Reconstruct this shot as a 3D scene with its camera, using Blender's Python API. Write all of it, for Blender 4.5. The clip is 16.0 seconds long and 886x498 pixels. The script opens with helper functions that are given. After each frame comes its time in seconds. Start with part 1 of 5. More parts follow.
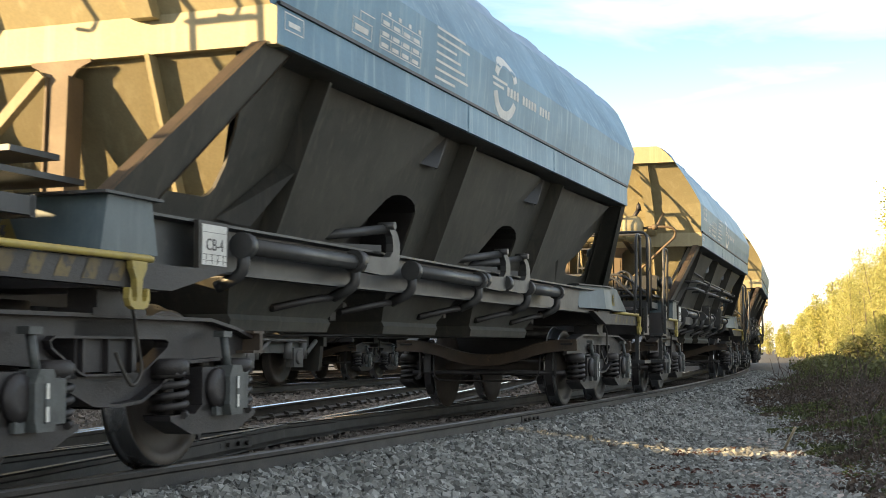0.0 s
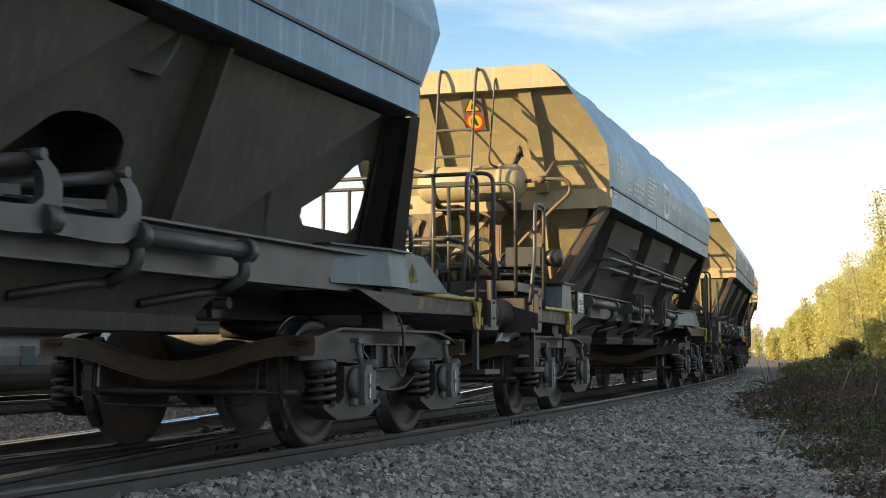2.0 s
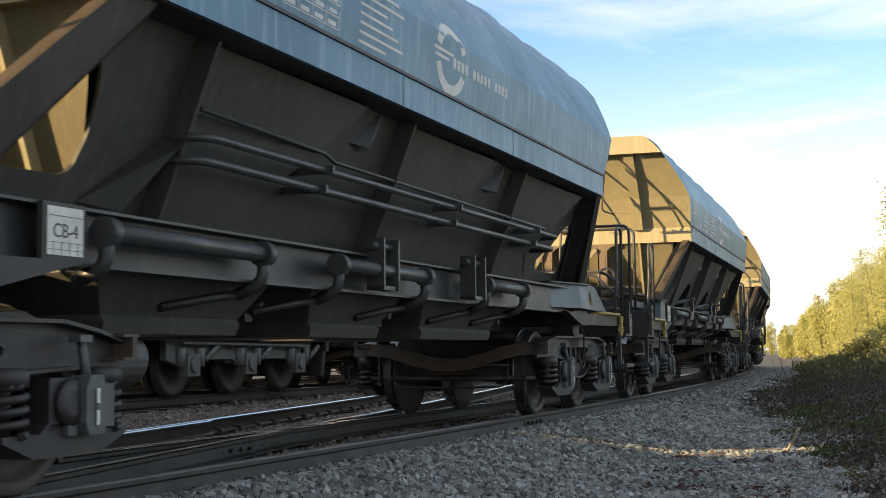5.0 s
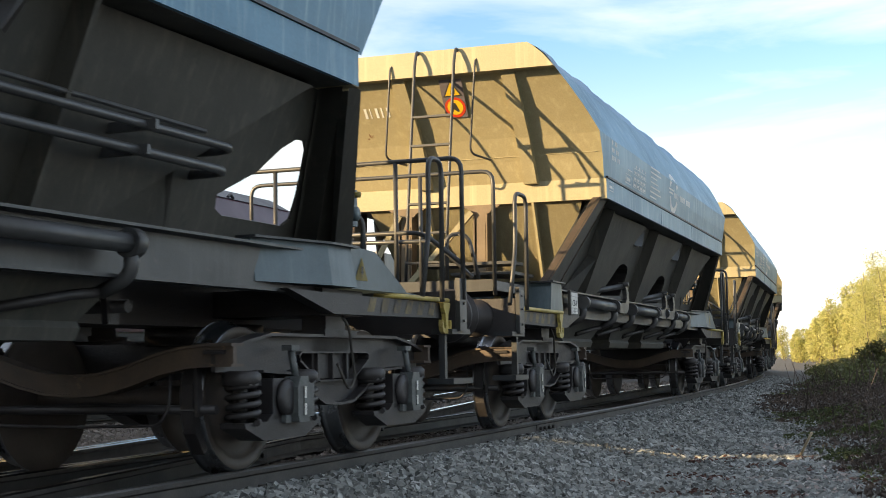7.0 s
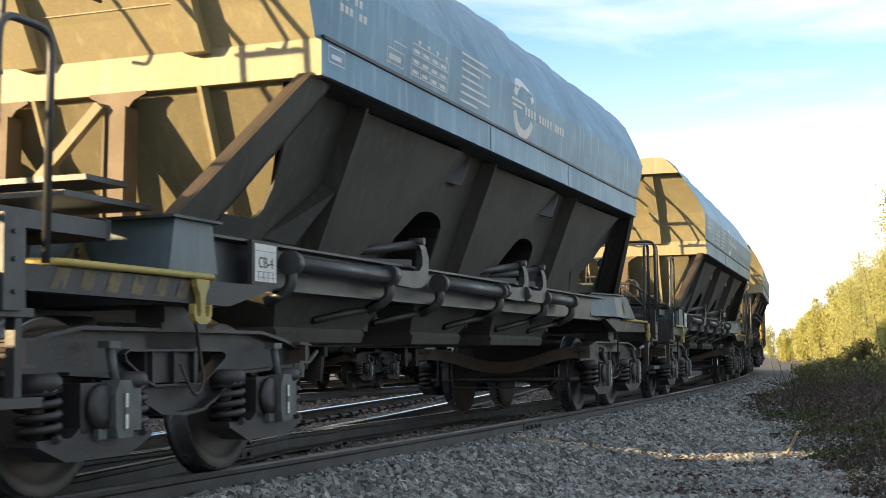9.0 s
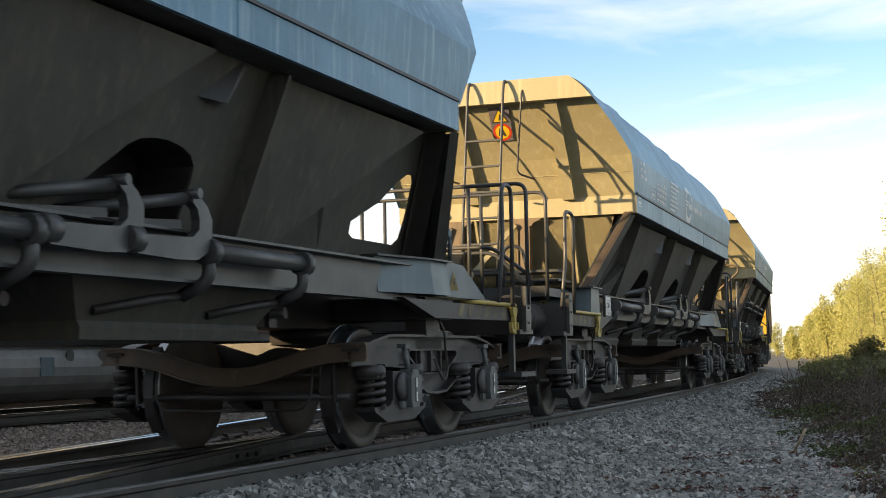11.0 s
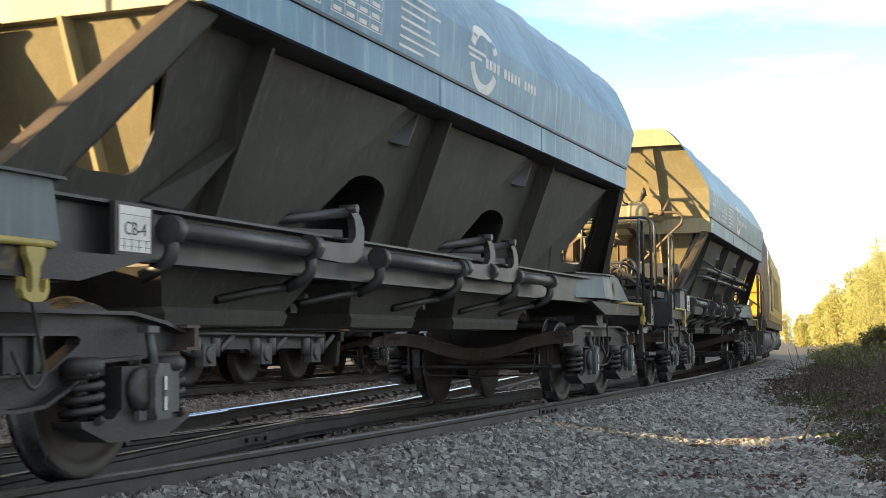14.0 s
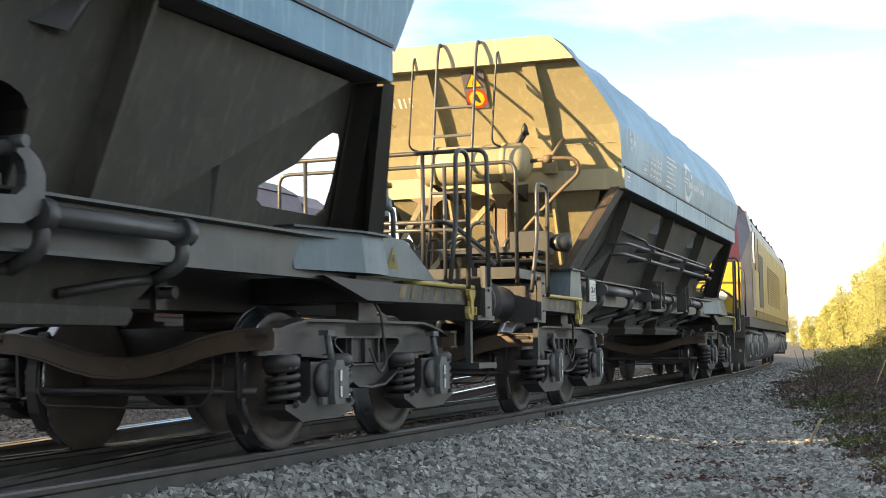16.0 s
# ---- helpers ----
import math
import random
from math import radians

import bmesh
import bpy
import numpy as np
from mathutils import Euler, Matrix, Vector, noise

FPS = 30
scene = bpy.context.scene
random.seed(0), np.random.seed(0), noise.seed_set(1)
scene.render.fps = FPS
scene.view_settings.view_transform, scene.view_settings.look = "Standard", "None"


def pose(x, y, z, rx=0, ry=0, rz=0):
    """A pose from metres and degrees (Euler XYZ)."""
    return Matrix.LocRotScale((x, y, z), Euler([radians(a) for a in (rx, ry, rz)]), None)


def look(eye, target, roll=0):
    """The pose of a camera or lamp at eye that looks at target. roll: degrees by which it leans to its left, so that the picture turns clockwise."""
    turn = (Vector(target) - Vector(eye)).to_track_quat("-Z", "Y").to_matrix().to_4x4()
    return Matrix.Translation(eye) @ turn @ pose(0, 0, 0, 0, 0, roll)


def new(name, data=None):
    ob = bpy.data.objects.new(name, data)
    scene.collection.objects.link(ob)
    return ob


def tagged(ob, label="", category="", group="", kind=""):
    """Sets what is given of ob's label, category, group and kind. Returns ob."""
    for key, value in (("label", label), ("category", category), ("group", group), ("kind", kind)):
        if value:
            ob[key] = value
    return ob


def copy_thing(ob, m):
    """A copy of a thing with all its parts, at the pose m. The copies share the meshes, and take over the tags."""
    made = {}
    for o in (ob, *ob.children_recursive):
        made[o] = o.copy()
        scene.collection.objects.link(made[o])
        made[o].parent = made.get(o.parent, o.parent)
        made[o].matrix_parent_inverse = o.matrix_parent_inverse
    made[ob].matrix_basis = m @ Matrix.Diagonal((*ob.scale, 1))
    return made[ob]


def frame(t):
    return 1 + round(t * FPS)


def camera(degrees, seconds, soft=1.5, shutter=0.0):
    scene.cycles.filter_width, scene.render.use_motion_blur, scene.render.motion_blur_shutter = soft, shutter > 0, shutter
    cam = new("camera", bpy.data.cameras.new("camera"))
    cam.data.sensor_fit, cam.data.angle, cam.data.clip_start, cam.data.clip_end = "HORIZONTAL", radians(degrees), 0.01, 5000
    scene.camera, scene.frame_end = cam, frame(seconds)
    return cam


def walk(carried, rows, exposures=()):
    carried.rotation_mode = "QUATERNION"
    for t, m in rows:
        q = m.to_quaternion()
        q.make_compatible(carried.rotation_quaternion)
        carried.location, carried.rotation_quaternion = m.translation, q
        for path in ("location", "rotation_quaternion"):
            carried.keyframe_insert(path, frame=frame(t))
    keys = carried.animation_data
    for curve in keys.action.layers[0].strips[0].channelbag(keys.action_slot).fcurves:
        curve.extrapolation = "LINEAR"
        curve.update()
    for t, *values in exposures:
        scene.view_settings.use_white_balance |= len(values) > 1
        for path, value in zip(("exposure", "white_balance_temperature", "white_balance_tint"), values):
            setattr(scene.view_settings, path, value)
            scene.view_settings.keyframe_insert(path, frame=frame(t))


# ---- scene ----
# ---- camera: it stands still beside the track, held by hand ----
cam = camera(36.2, 16.0, soft=0.36, shutter=0.2)
EYE = (0.0, 0.0, 0.667)          # z = 0 is the top of the rails
HELD = [  # seconds, yaw, pitch, roll
    (0.0, 21.72, 4.27, 0.13), (0.5, 21.57, 4.28, 0.33), (1.0, 21.42, 4.43, 0.42), (1.5, 21.34, 4.43, 0.22),
    (2.0, 21.29, 4.40, 0.12), (2.5, 21.14, 4.49, 0.25), (3.0, 21.08, 4.36, 0.42), (3.5, 21.22, 4.48, 0.66),
    (4.0, 21.51, 4.37, 0.50), (6.5, 22.28, 4.65, 0.95), (7.0, 22.31, 4.70, 0.97), (7.5, 22.27, 4.62, 0.89),
    (8.0, 22.05, 4.67, 0.68), (8.5, 21.93, 4.55, 0.80), (9.0, 21.77, 4.63, 0.84), (11.5, 22.16, 4.59, 1.16),
    (12.0, 22.27, 4.57, 1.14), (12.5, 22.40, 4.44, 1.02), (13.0, 22.43, 4.28, 0.92), (13.5, 22.42, 4.16, 0.86),
    (14.0, 22.44, 4.00, 0.77), (14.5, 22.60, 3.94, 0.83), (15.0, 22.64, 4.04, 1.00), (15.5, 22.65, 4.12, 0.93),
    (16.0, 22.70, 4.09, 0.72),
]
EXPOSE = [(t, v, k, 10) for t, v, k in ((0.0, 1.9, 7600), (1.5, 1.75, 7500), (2.0, 1.45, 7300), (2.5, 1.35, 7200), (3.0, 1.3, 7000), (4.0, 1.3, 7000), (6.5, 1.7, 7300), (7.5, 1.35, 6700), (8.0, 1.25, 6800), (9.0, 1.65, 7000), (11.5, 1.38, 7200), (12.5, 1.3, 7000), (13.5, 1.7, 7300), (14.5, 2.15, 7400), (15.3, 2.22, 7400), (16.0, 2.1, 7300))]
walk(cam, [(t, pose(*EYE, 90 + p, r, y)) for t, y, p, r in HELD], EXPOSE)

# ---- the line of the track ----
BEND, TRACK_X, PITCH = 0.0029, -5.146, 15.902


def centre(y):
    """x of the running track's centre at the distance y; it bends to the left ahead."""
    return TRACK_X - (BEND * y * y / 2 if y > 0 else 0.0)


def heading(y):
    return math.degrees(math.atan(BEND * max(y, 0.0)))


def rolled(t):
    """Distance of the first wagon's middle along the track at t seconds."""
    return 15.746 - 4.513 - 3.449 * t - 0.00186 * t * t


# ---- world and sun ----
SUN_WAY = Vector((1.0, 1.0, -0.29)).normalized()
world = bpy.data.worlds.new("sky")
scene.world = world
world.use_nodes = True
wn, wl = world.node_tree.nodes, world.node_tree.links
sky = wn.new("ShaderNodeTexSky")
sky.sky_type, sky.sun_disc = "NISHITA", False
sky.sun_elevation = math.asin(-SUN_WAY.z)
sky.sun_rotation = math.atan2(-SUN_WAY.x, -SUN_WAY.y)
sky.air_density, sky.dust_density, sky.ozone_density = 1.0, 0.3, 3.0
coord = wn.new("ShaderNodeTexCoord")
stretch = wn.new("ShaderNodeMapping")
stretch.inputs["Scale"].default_value = (2.0, 2.0, 9.0)
stretch.inputs["Rotation"].default_value = (0.1, 0.25, 0.6)
wl.new(coord.outputs["Generated"], stretch.inputs["Vector"])
wisp = wn.new("ShaderNodeTexNoise")
wisp.inputs["Scale"].default_value, wisp.inputs["Detail"].default_value = 1.6, 9.0
wisp.inputs["Roughness"].default_value, wisp.inputs["Distortion"].default_value = 0.55, 0.4
wl.new(stretch.outputs["Vector"], wisp.inputs["Vector"])
thin = wn.new("ShaderNodeMapRange")
thin.inputs["From Min"].default_value, thin.inputs["From Max"].default_value = 0.36, 0.68
thin.inputs["To Max"].default_value = 0.82
wl.new(wisp.outputs["Fac"], thin.inputs["Value"])
veil = wn.new("ShaderNodeMix")
veil.data_type = "RGBA"
veil.inputs["B"].default_value = (4.6, 4.6, 4.6, 1)
apart = wn.new("ShaderNodeSeparateXYZ")
wl.new(coord.outputs["Generated"], apart.inputs["Vector"])
haze = wn.new("ShaderNodeMapRange")          # pale haze all round, thickest at the horizon
haze.interpolation_type = "SMOOTHSTEP"
haze.inputs["From Min"].default_value, haze.inputs["From Max"].default_value = 0.0, 0.24
haze.inputs["To Min"].default_value, haze.inputs["To Max"].default_value = 1.0, 0.0
wl.new(apart.outputs["Z"], haze.inputs["Value"])
most = wn.new("ShaderNodeMath")
most.operation = "MAXIMUM"
wl.new(thin.outputs["Result"], most.inputs[0])
wl.new(haze.outputs["Result"], most.inputs[1])
wl.new(most.outputs["Value"], veil.inputs["Factor"])
wl.new(sky.outputs["Color"], veil.inputs["A"])
back = wn["Background"]
back.inputs["Strength"].default_value = 0.11
wl.new(veil.outputs["Result"], back.inputs["Color"])

sun = new("sun", bpy.data.lights.new("sun", "SUN"))
sun.data.energy, sun.data.angle, sun.data.color = 4.3, radians(0.6), (1.0, 0.75, 0.44)
sun.matrix_basis = look((0, 0, 30), Vector((0, 0, 30)) + SUN_WAY)
# ---- materials ----
def surface(name, base, second=None, scale=6.0, rough=0.6, metal=0.0, bump=0.15, fine=60.0, third=None, third_at=0.62, streak=None, random_tone=0.0, island=0.0, spec=0.5, soften=0.1, drip=0.7):
    """Paint, metal, stone or leaf: two tones mixed by a broad noise, a fine grain in the relief, and stains of a third tone."""
    m = bpy.data.materials.new(name)
    m.use_nodes = True
    n, l = m.node_tree.nodes, m.node_tree.links
    p = n["Principled BSDF"]
    tc = n.new("ShaderNodeTexCoord")
    src = tc.outputs["Object"]
    second = second or tuple(c * 0.7 for c in base)

    def tex(sc, detail=6.0, vec=None, r=0.6):
        t = n.new("ShaderNodeTexNoise")
        t.inputs["Scale"].default_value, t.inputs["Detail"].default_value, t.inputs["Roughness"].default_value = sc, detail, r
        l.new(vec or src, t.inputs["Vector"])
        return t.outputs["Fac"]

    def ramp(fac, lo, hi):
        r = n.new("ShaderNodeMapRange")
        r.inputs["From Min"].default_value, r.inputs["From Max"].default_value = lo, hi
        l.new(fac, r.inputs["Value"])
        return r.outputs["Result"]

    def mixed(fac, a, b, blend="MIX"):
        x = n.new("ShaderNodeMix")
        x.data_type, x.blend_type = "RGBA", blend
        if hasattr(fac, "is_output"):
            l.new(fac, x.inputs["Factor"])
        else:
            x.inputs["Factor"].default_value = fac
        for sock, v in (("A", a), ("B", b)):
            if hasattr(v, "is_output"):
                l.new(v, x.inputs[sock])
            else:
                x.inputs[sock].default_value = (*v, 1)
        return x.outputs["Result"]

    broad = tex(scale)
    colour = mixed(ramp(broad, 0.35, 0.68), base, second)
    grain = tex(fine, 4.0)
    colour = mixed(ramp(grain, 0.3, 0.8), colour, mixed(1.0, colour, (0.8, 0.8, 0.8), "MULTIPLY"))
    if third:
        colour = mixed(ramp(tex(scale * 2.7, 8.0, r=0.7), third_at, third_at + soften), colour, third)
    if streak:
        mp = n.new("ShaderNodeMapping")
        mp.inputs["Scale"].default_value = (9.0, 9.0, drip)
        l.new(src, mp.inputs["Vector"])
        colour = mixed(ramp(tex(1.5, 6.0, mp.outputs["Vector"], 0.65), 0.52, 0.72), colour, streak)
    if random_tone or island:
        tone = n.new("ShaderNodeMapRange")
        k = random_tone or island
        tone.inputs["To Min"].default_value, tone.inputs["To Max"].default_value = 1 - k, 1 + k
        if random_tone:
            l.new(n.new("ShaderNodeObjectInfo").outputs["Random"], tone.inputs["Value"])
        else:
            l.new(n.new("ShaderNodeNewGeometry").outputs["Random Per Island"], tone.inputs["Value"])
        hsv = n.new("ShaderNodeHueSaturation")
        l.new(tone.outputs["Result"], hsv.inputs["Value"])
        l.new(colour, hsv.inputs["Color"])
        colour = hsv.outputs["Color"]
    l.new(colour, p.inputs["Base Color"])
    rr = n.new("ShaderNodeMapRange")
    rr.inputs["To Min"].default_value, rr.inputs["To Max"].default_value = max(rough - 0.12, 0.03), min(rough + 0.14, 1.0)
    l.new(broad, rr.inputs["Value"])
    l.new(rr.outputs["Result"], p.inputs["Roughness"])
    p.inputs["Metallic"].default_value = metal
    p.inputs["Specular IOR Level"].default_value = spec
    if bump:
        b = n.new("ShaderNodeBump")
        b.inputs["Strength"].default_value, b.inputs["Distance"].default_value = bump, 0.01
        l.new(grain, b.inputs["Height"])
        l.new(b.outputs["Normal"], p.inputs["Normal"])
    return m


# side paint: the blue of skylit shade is put into its grey
M_BODY = surface("weathered grey wagon paint in blue shade tone", (0.115, 0.27, 0.385), (0.085, 0.20, 0.285), 1.4, 0.40, spec=0.35, bump=0.06, streak=(0.24, 0.37, 0.44), third=(0.15, 0.13, 0.11), third_at=0.72)
M_COVER = surface("blue-grey roof sheet", (0.115, 0.27, 0.44), (0.10, 0.215, 0.35), 1.5, 0.40, spec=0.35, bump=0.05, streak=(0.19, 0.27, 0.34))
# grime, plus the shade of the downward slope put into the dark tone
M_HOPPER = surface("grimy hopper steel with shade in its dark tone", (0.062, 0.060, 0.051), (0.040, 0.040, 0.034), 1.6, 0.55, bump=0.10, streak=(0.082, 0.077, 0.062), third=(0.030, 0.034, 0.030), third_at=0.58)
# same grey paint with the warm sunlight of the ends put into its colour
M_END = surface("grey end wall paint in tan sunlit tone", (0.345, 0.30, 0.178), (0.305, 0.262, 0.153), 0.8, 0.55, bump=0.04, third=(0.14, 0.065, 0.03), third_at=0.70, soften=0.02, streak=(0.385, 0.34, 0.21), drip=0.22)
M_FRAME = surface("dusty blue-grey frame paint", (0.034, 0.038, 0.0415), (0.022, 0.0245, 0.0265), 2.5, 0.42, bump=0.10, third=(0.055, 0.050, 0.048), third_at=0.60, streak=(0.044, 0.047, 0.050))
M_BOXP = surface("clean blue-grey paint", (0.085, 0.125, 0.142), (0.062, 0.092, 0.105), 2.5, 0.42, bump=0.06, third=(0.07, 0.065, 0.058), third_at=0.66, streak=(0.10, 0.135, 0.15))
# oily running gear; the same black also paints shade in recesses and under fins
M_GRIME_SHADE = surface("oily black running gear and painted recess shade", (0.022, 0.0205, 0.0215), (0.033, 0.030, 0.030), 5.0, 0.5, bump=0.25, third=(0.065, 0.052, 0.044), third_at=0.68)
M_BOGIE = surface("brake-dusted bogie steel", (0.033, 0.030, 0.0315), (0.020, 0.0185, 0.0195), 4.0, 0.48, bump=0.25, third=(0.080, 0.066, 0.056), third_at=0.66)
M_BEAM = surface("rusty brown bogie beam", (0.105, 0.074, 0.050), (0.06, 0.045, 0.036), 3.0, 0.6, bump=0.2, third=(0.17, 0.115, 0.065), third_at=0.62)
M_WHEEL = surface("rust-brown wheel disc", (0.085, 0.068, 0.056), (0.055, 0.046, 0.04), 3.0, 0.6, bump=0.15)
M_TREAD = surface("bare bright wheel tread", (0.42, 0.43, 0.45), (0.34, 0.35, 0.37), 5.0, 0.28, metal=1.0, bump=0.03)
M_DAMP = surface("pale grey damper housing", (0.10, 0.112, 0.112), (0.062, 0.068, 0.068), 9.0, 0.5, bump=0.25, third=(0.035, 0.05, 0.045), third_at=0.58)
M_WHITE = surface("worn white paint", (0.78, 0.78, 0.74), (0.62, 0.62, 0.58), 8.0, 0.55, bump=0.05)
M_YELLOW = surface("chipped yellow paint", (0.46, 0.36, 0.09), (0.34, 0.27, 0.09), 6.0, 0.5, bump=0.10, third=(0.11, 0.085, 0.05), third_at=0.60)
M_BLACK = surface("faded black paint", (0.04, 0.038, 0.036), (0.06, 0.055, 0.045), 6.0, 0.55, bump=0.08)
M_RUSTY = surface("brown primer post", (0.16, 0.115, 0.068), (0.11, 0.08, 0.05), 3.0, 0.65, bump=0.15)
M_PIPE = surface("dark grey tube", (0.058, 0.060, 0.061), (0.036, 0.037, 0.038), 4.0, 0.42, bump=0.10, third=(0.10, 0.085, 0.07), third_at=0.68)
M_RAILHEAD = surface("polished running surface", (0.75, 0.76, 0.78), (0.62, 0.63, 0.65), 3.0, 0.17, metal=1.0, bump=0.01)
M_RAIL = surface("brown rusty rail", (0.058, 0.052, 0.047), (0.038, 0.035, 0.033), 4.0, 0.6, bump=0.2)
M_DULLHEAD = surface("dull dark rail top", (0.13, 0.125, 0.12), (0.09, 0.085, 0.08), 3.0, 0.45, metal=0.6, bump=0.05)
M_SLEEPER = surface("oil-dark wooden sleeper", (0.055, 0.047, 0.04), (0.085, 0.072, 0.06), 3.0, 0.85, bump=0.5, random_tone=0.25)
# kept darker than the stones, to paint the shaded gaps between them
M_SOIL = surface("stony ballast bed", (0.10, 0.094, 0.086), (0.06, 0.056, 0.052), 5.0, 0.95, bump=1.0, fine=26.0, third=(0.075, 0.062, 0.05), third_at=0.6)
M_STONE = surface("crushed granite ballast", (0.255, 0.265, 0.255), (0.155, 0.163, 0.155), 2.0, 0.85, bump=0.4, island=0.62, third=(0.20, 0.14, 0.11), third_at=0.64)
M_STONE_C = surface("dusty pinkish ballast", (0.36, 0.315, 0.29), (0.25, 0.21, 0.195), 2.0, 0.9, bump=0.4, island=0.5)
M_STONE_B = surface("brown-stained ballast", (0.20, 0.175, 0.155), (0.15, 0.125, 0.11), 2.0, 0.9, bump=0.4, island=0.4)
# ---- mesh tools ----
def box(bm, x0, x1, y0, y1, z0, z1):
    v = [bm.verts.new((x, y, z)) for x in (x0, x1) for y in (y0, y1) for z in (z0, z1)]
    for q in ((0, 1, 3, 2), (4, 6, 7, 5), (0, 4, 5, 1), (2, 3, 7, 6), (0, 2, 6, 4), (1, 5, 7, 3)):
        bm.faces.new([v[i] for i in q])
    return v


def bar(bm, a, b, w, h, up=(0, 0, 1)):
    """A square bar from a to b."""
    a, b = Vector(a), Vector(b)
    d = (b - a).normalized()
    s = d.cross(Vector(up))
    if s.length < 1e-3:
        s = d.cross(Vector((1, 0, 0)))
    s.normalize()
    t = s.cross(d)
    ring = [[bm.verts.new(p + s * (i * w / 2) + t * (j * h / 2)) for i, j in ((-1, -1), (1, -1), (1, 1), (-1, 1))] for p in (a, b)]
    for i in range(4):
        bm.faces.new((ring[0][i], ring[0][(i + 1) % 4], ring[1][(i + 1) % 4], ring[1][i]))
    bm.faces.new(ring[0][::-1])
    bm.faces.new(ring[1])


def slab(bm, outline, axis, a, b):
    """An outline in the plane across the axis, drawn out from a to b. axis x: (y, z); y: (x, z); z: (x, y)."""
    def at(p, q):
        return {"x": (q, p[0], p[1]), "y": (p[0], q, p[1]), "z": (p[0], p[1], q)}[axis]
    r0 = [bm.verts.new(at(p, a)) for p in outline]
    r1 = [bm.verts.new(at(p, b)) for p in outline]
    n = len(outline)
    for i in range(n):
        bm.faces.new((r0[i], r0[(i + 1) % n], r1[(i + 1) % n], r1[i]))
    bm.faces.new(r0[::-1])
    bm.faces.new(r1)


def tube(bm, pts, r, n=8, turn=0.0):
    """A round tube along a line of points, its corners rounded by turn metres."""
    pts = [Vector(p) for p in pts]
    if turn:
        out = [pts[0]]
        for a, b, c in zip(pts, pts[1:], pts[2:]):
            d0, d1 = (a - b), (c - b)
            k = min(turn, d0.length / 2.01, d1.length / 2.01)
            p, q = b + d0.normalized() * k, b + d1.normalized() * k
            for i in range(5):
                f = i / 4
                out.append(p.lerp(b, f).lerp(b.lerp(q, f), f))
        pts = out + [pts[-1]]
    rings, side = [], None
    for i, p in enumerate(pts):
        d = (pts[min(i + 1, len(pts) - 1)] - pts[max(i - 1, 0)]).normalized()
        if side is None:
            side = d.orthogonal().normalized()
        side = (side - d * side.dot(d)).normalized()
        up = d.cross(side)
        rings.append([bm.verts.new(p + (side * math.cos(2 * math.pi * j / n) + up * math.sin(2 * math.pi * j / n)) * r) for j in range(n)])
    for a, b in zip(rings, rings[1:]):
        for j in range(n):
            f = bm.faces.new((a[j], a[(j + 1) % n], b[(j + 1) % n], b[j]))
            f.smooth = True
    bm.faces.new(rings[0][::-1])
    bm.faces.new(rings[-1])


def strip(bm, pts, side, thick):
    """A flat strip bent along points: side is half its width as a vector, thick its thickness."""
    pts, side = [Vector(p) for p in pts], Vector(side)
    rows = []
    for i, p in enumerate(pts):
        d = (pts[min(i + 1, len(pts) - 1)] - pts[max(i - 1, 0)]).normalized()
        n = d.cross(side).normalized() * (thick / 2)
        rows.append([bm.verts.new(q) for q in (p - side - n, p + side - n, p + side + n, p - side + n)])
    for a, b in zip(rows, rows[1:]):
        for j in range(4):
            bm.faces.new((a[j], a[(j + 1) % 4], b[(j + 1) % 4], b[j]))
    bm.faces.new(rows[0][::-1])
    bm.faces.new(rows[-1])


def turned(bm, profile, axis, at, n=24):
    """A turned body: profile of (along, radius) about an axis through the point at."""
    o = Vector(at)
    ex, ey, ez = {"x": ((0, 1, 0), (0, 0, 1), (1, 0, 0)), "y": ((0, 0, 1), (1, 0, 0), (0, 1, 0)), "z": ((1, 0, 0), (0, 1, 0), (0, 0, 1))}[axis]
    ex, ey, ez = Vector(ex), Vector(ey), Vector(ez)
    rings = []
    for s, r in profile:
        if r < 1e-5:
            rings.append([bm.verts.new(o + ez * s)])
        else:
            rings.append([bm.verts.new(o + ez * s + (ex * math.cos(2 * math.pi * j / n) + ey * math.sin(2 * math.pi * j / n)) * r) for j in range(n)])
    for a, b in zip(rings, rings[1:]):
        for j in range(n):
            q = [a[j % len(a)], a[(j + 1) % len(a)], b[(j + 1) % len(b)], b[j % len(b)]]
            q = [v for i, v in enumerate(q) if v not in q[:i]]
            if len(q) > 2:
                f = bm.faces.new(q)
                f.smooth = True
    for ring, flip in ((rings[0], True), (rings[-1], False)):
        if len(ring) > 2:
            bm.faces.new(ring[::-1] if flip else ring)


def sheet(bm, outer, holes, to3d, thick):
    """A flat plate with holes: loops of (a, b), set into space by to3d(a, b)."""
    edges = []
    for loop in (outer, *holes):
        vs = [bm.verts.new(to3d(*p)) for p in loop]
        edges += [bm.edges.new((vs[i], vs[(i + 1) % len(vs)])) for i in range(len(vs))]
    made = bmesh.ops.triangle_fill(bm, use_beauty=True, use_dissolve=False, edges=edges)
    faces = [g for g in made["geom"] if isinstance(g, bmesh.types.BMFace)]
    bmesh.ops.recalc_face_normals(bm, faces=faces)
    bmesh.ops.solidify(bm, geom=faces, thickness=thick)


def soften(bm, size=0.01, seg=1):
    """Breaks the sharp edges."""
    es = [e for e in bm.edges if len(e.link_faces) == 2 and e.calc_face_angle(0) > 0.9]
    bmesh.ops.bevel(bm, geom=es, offset=size, segments=seg, affect="EDGES", clamp_overlap=True)


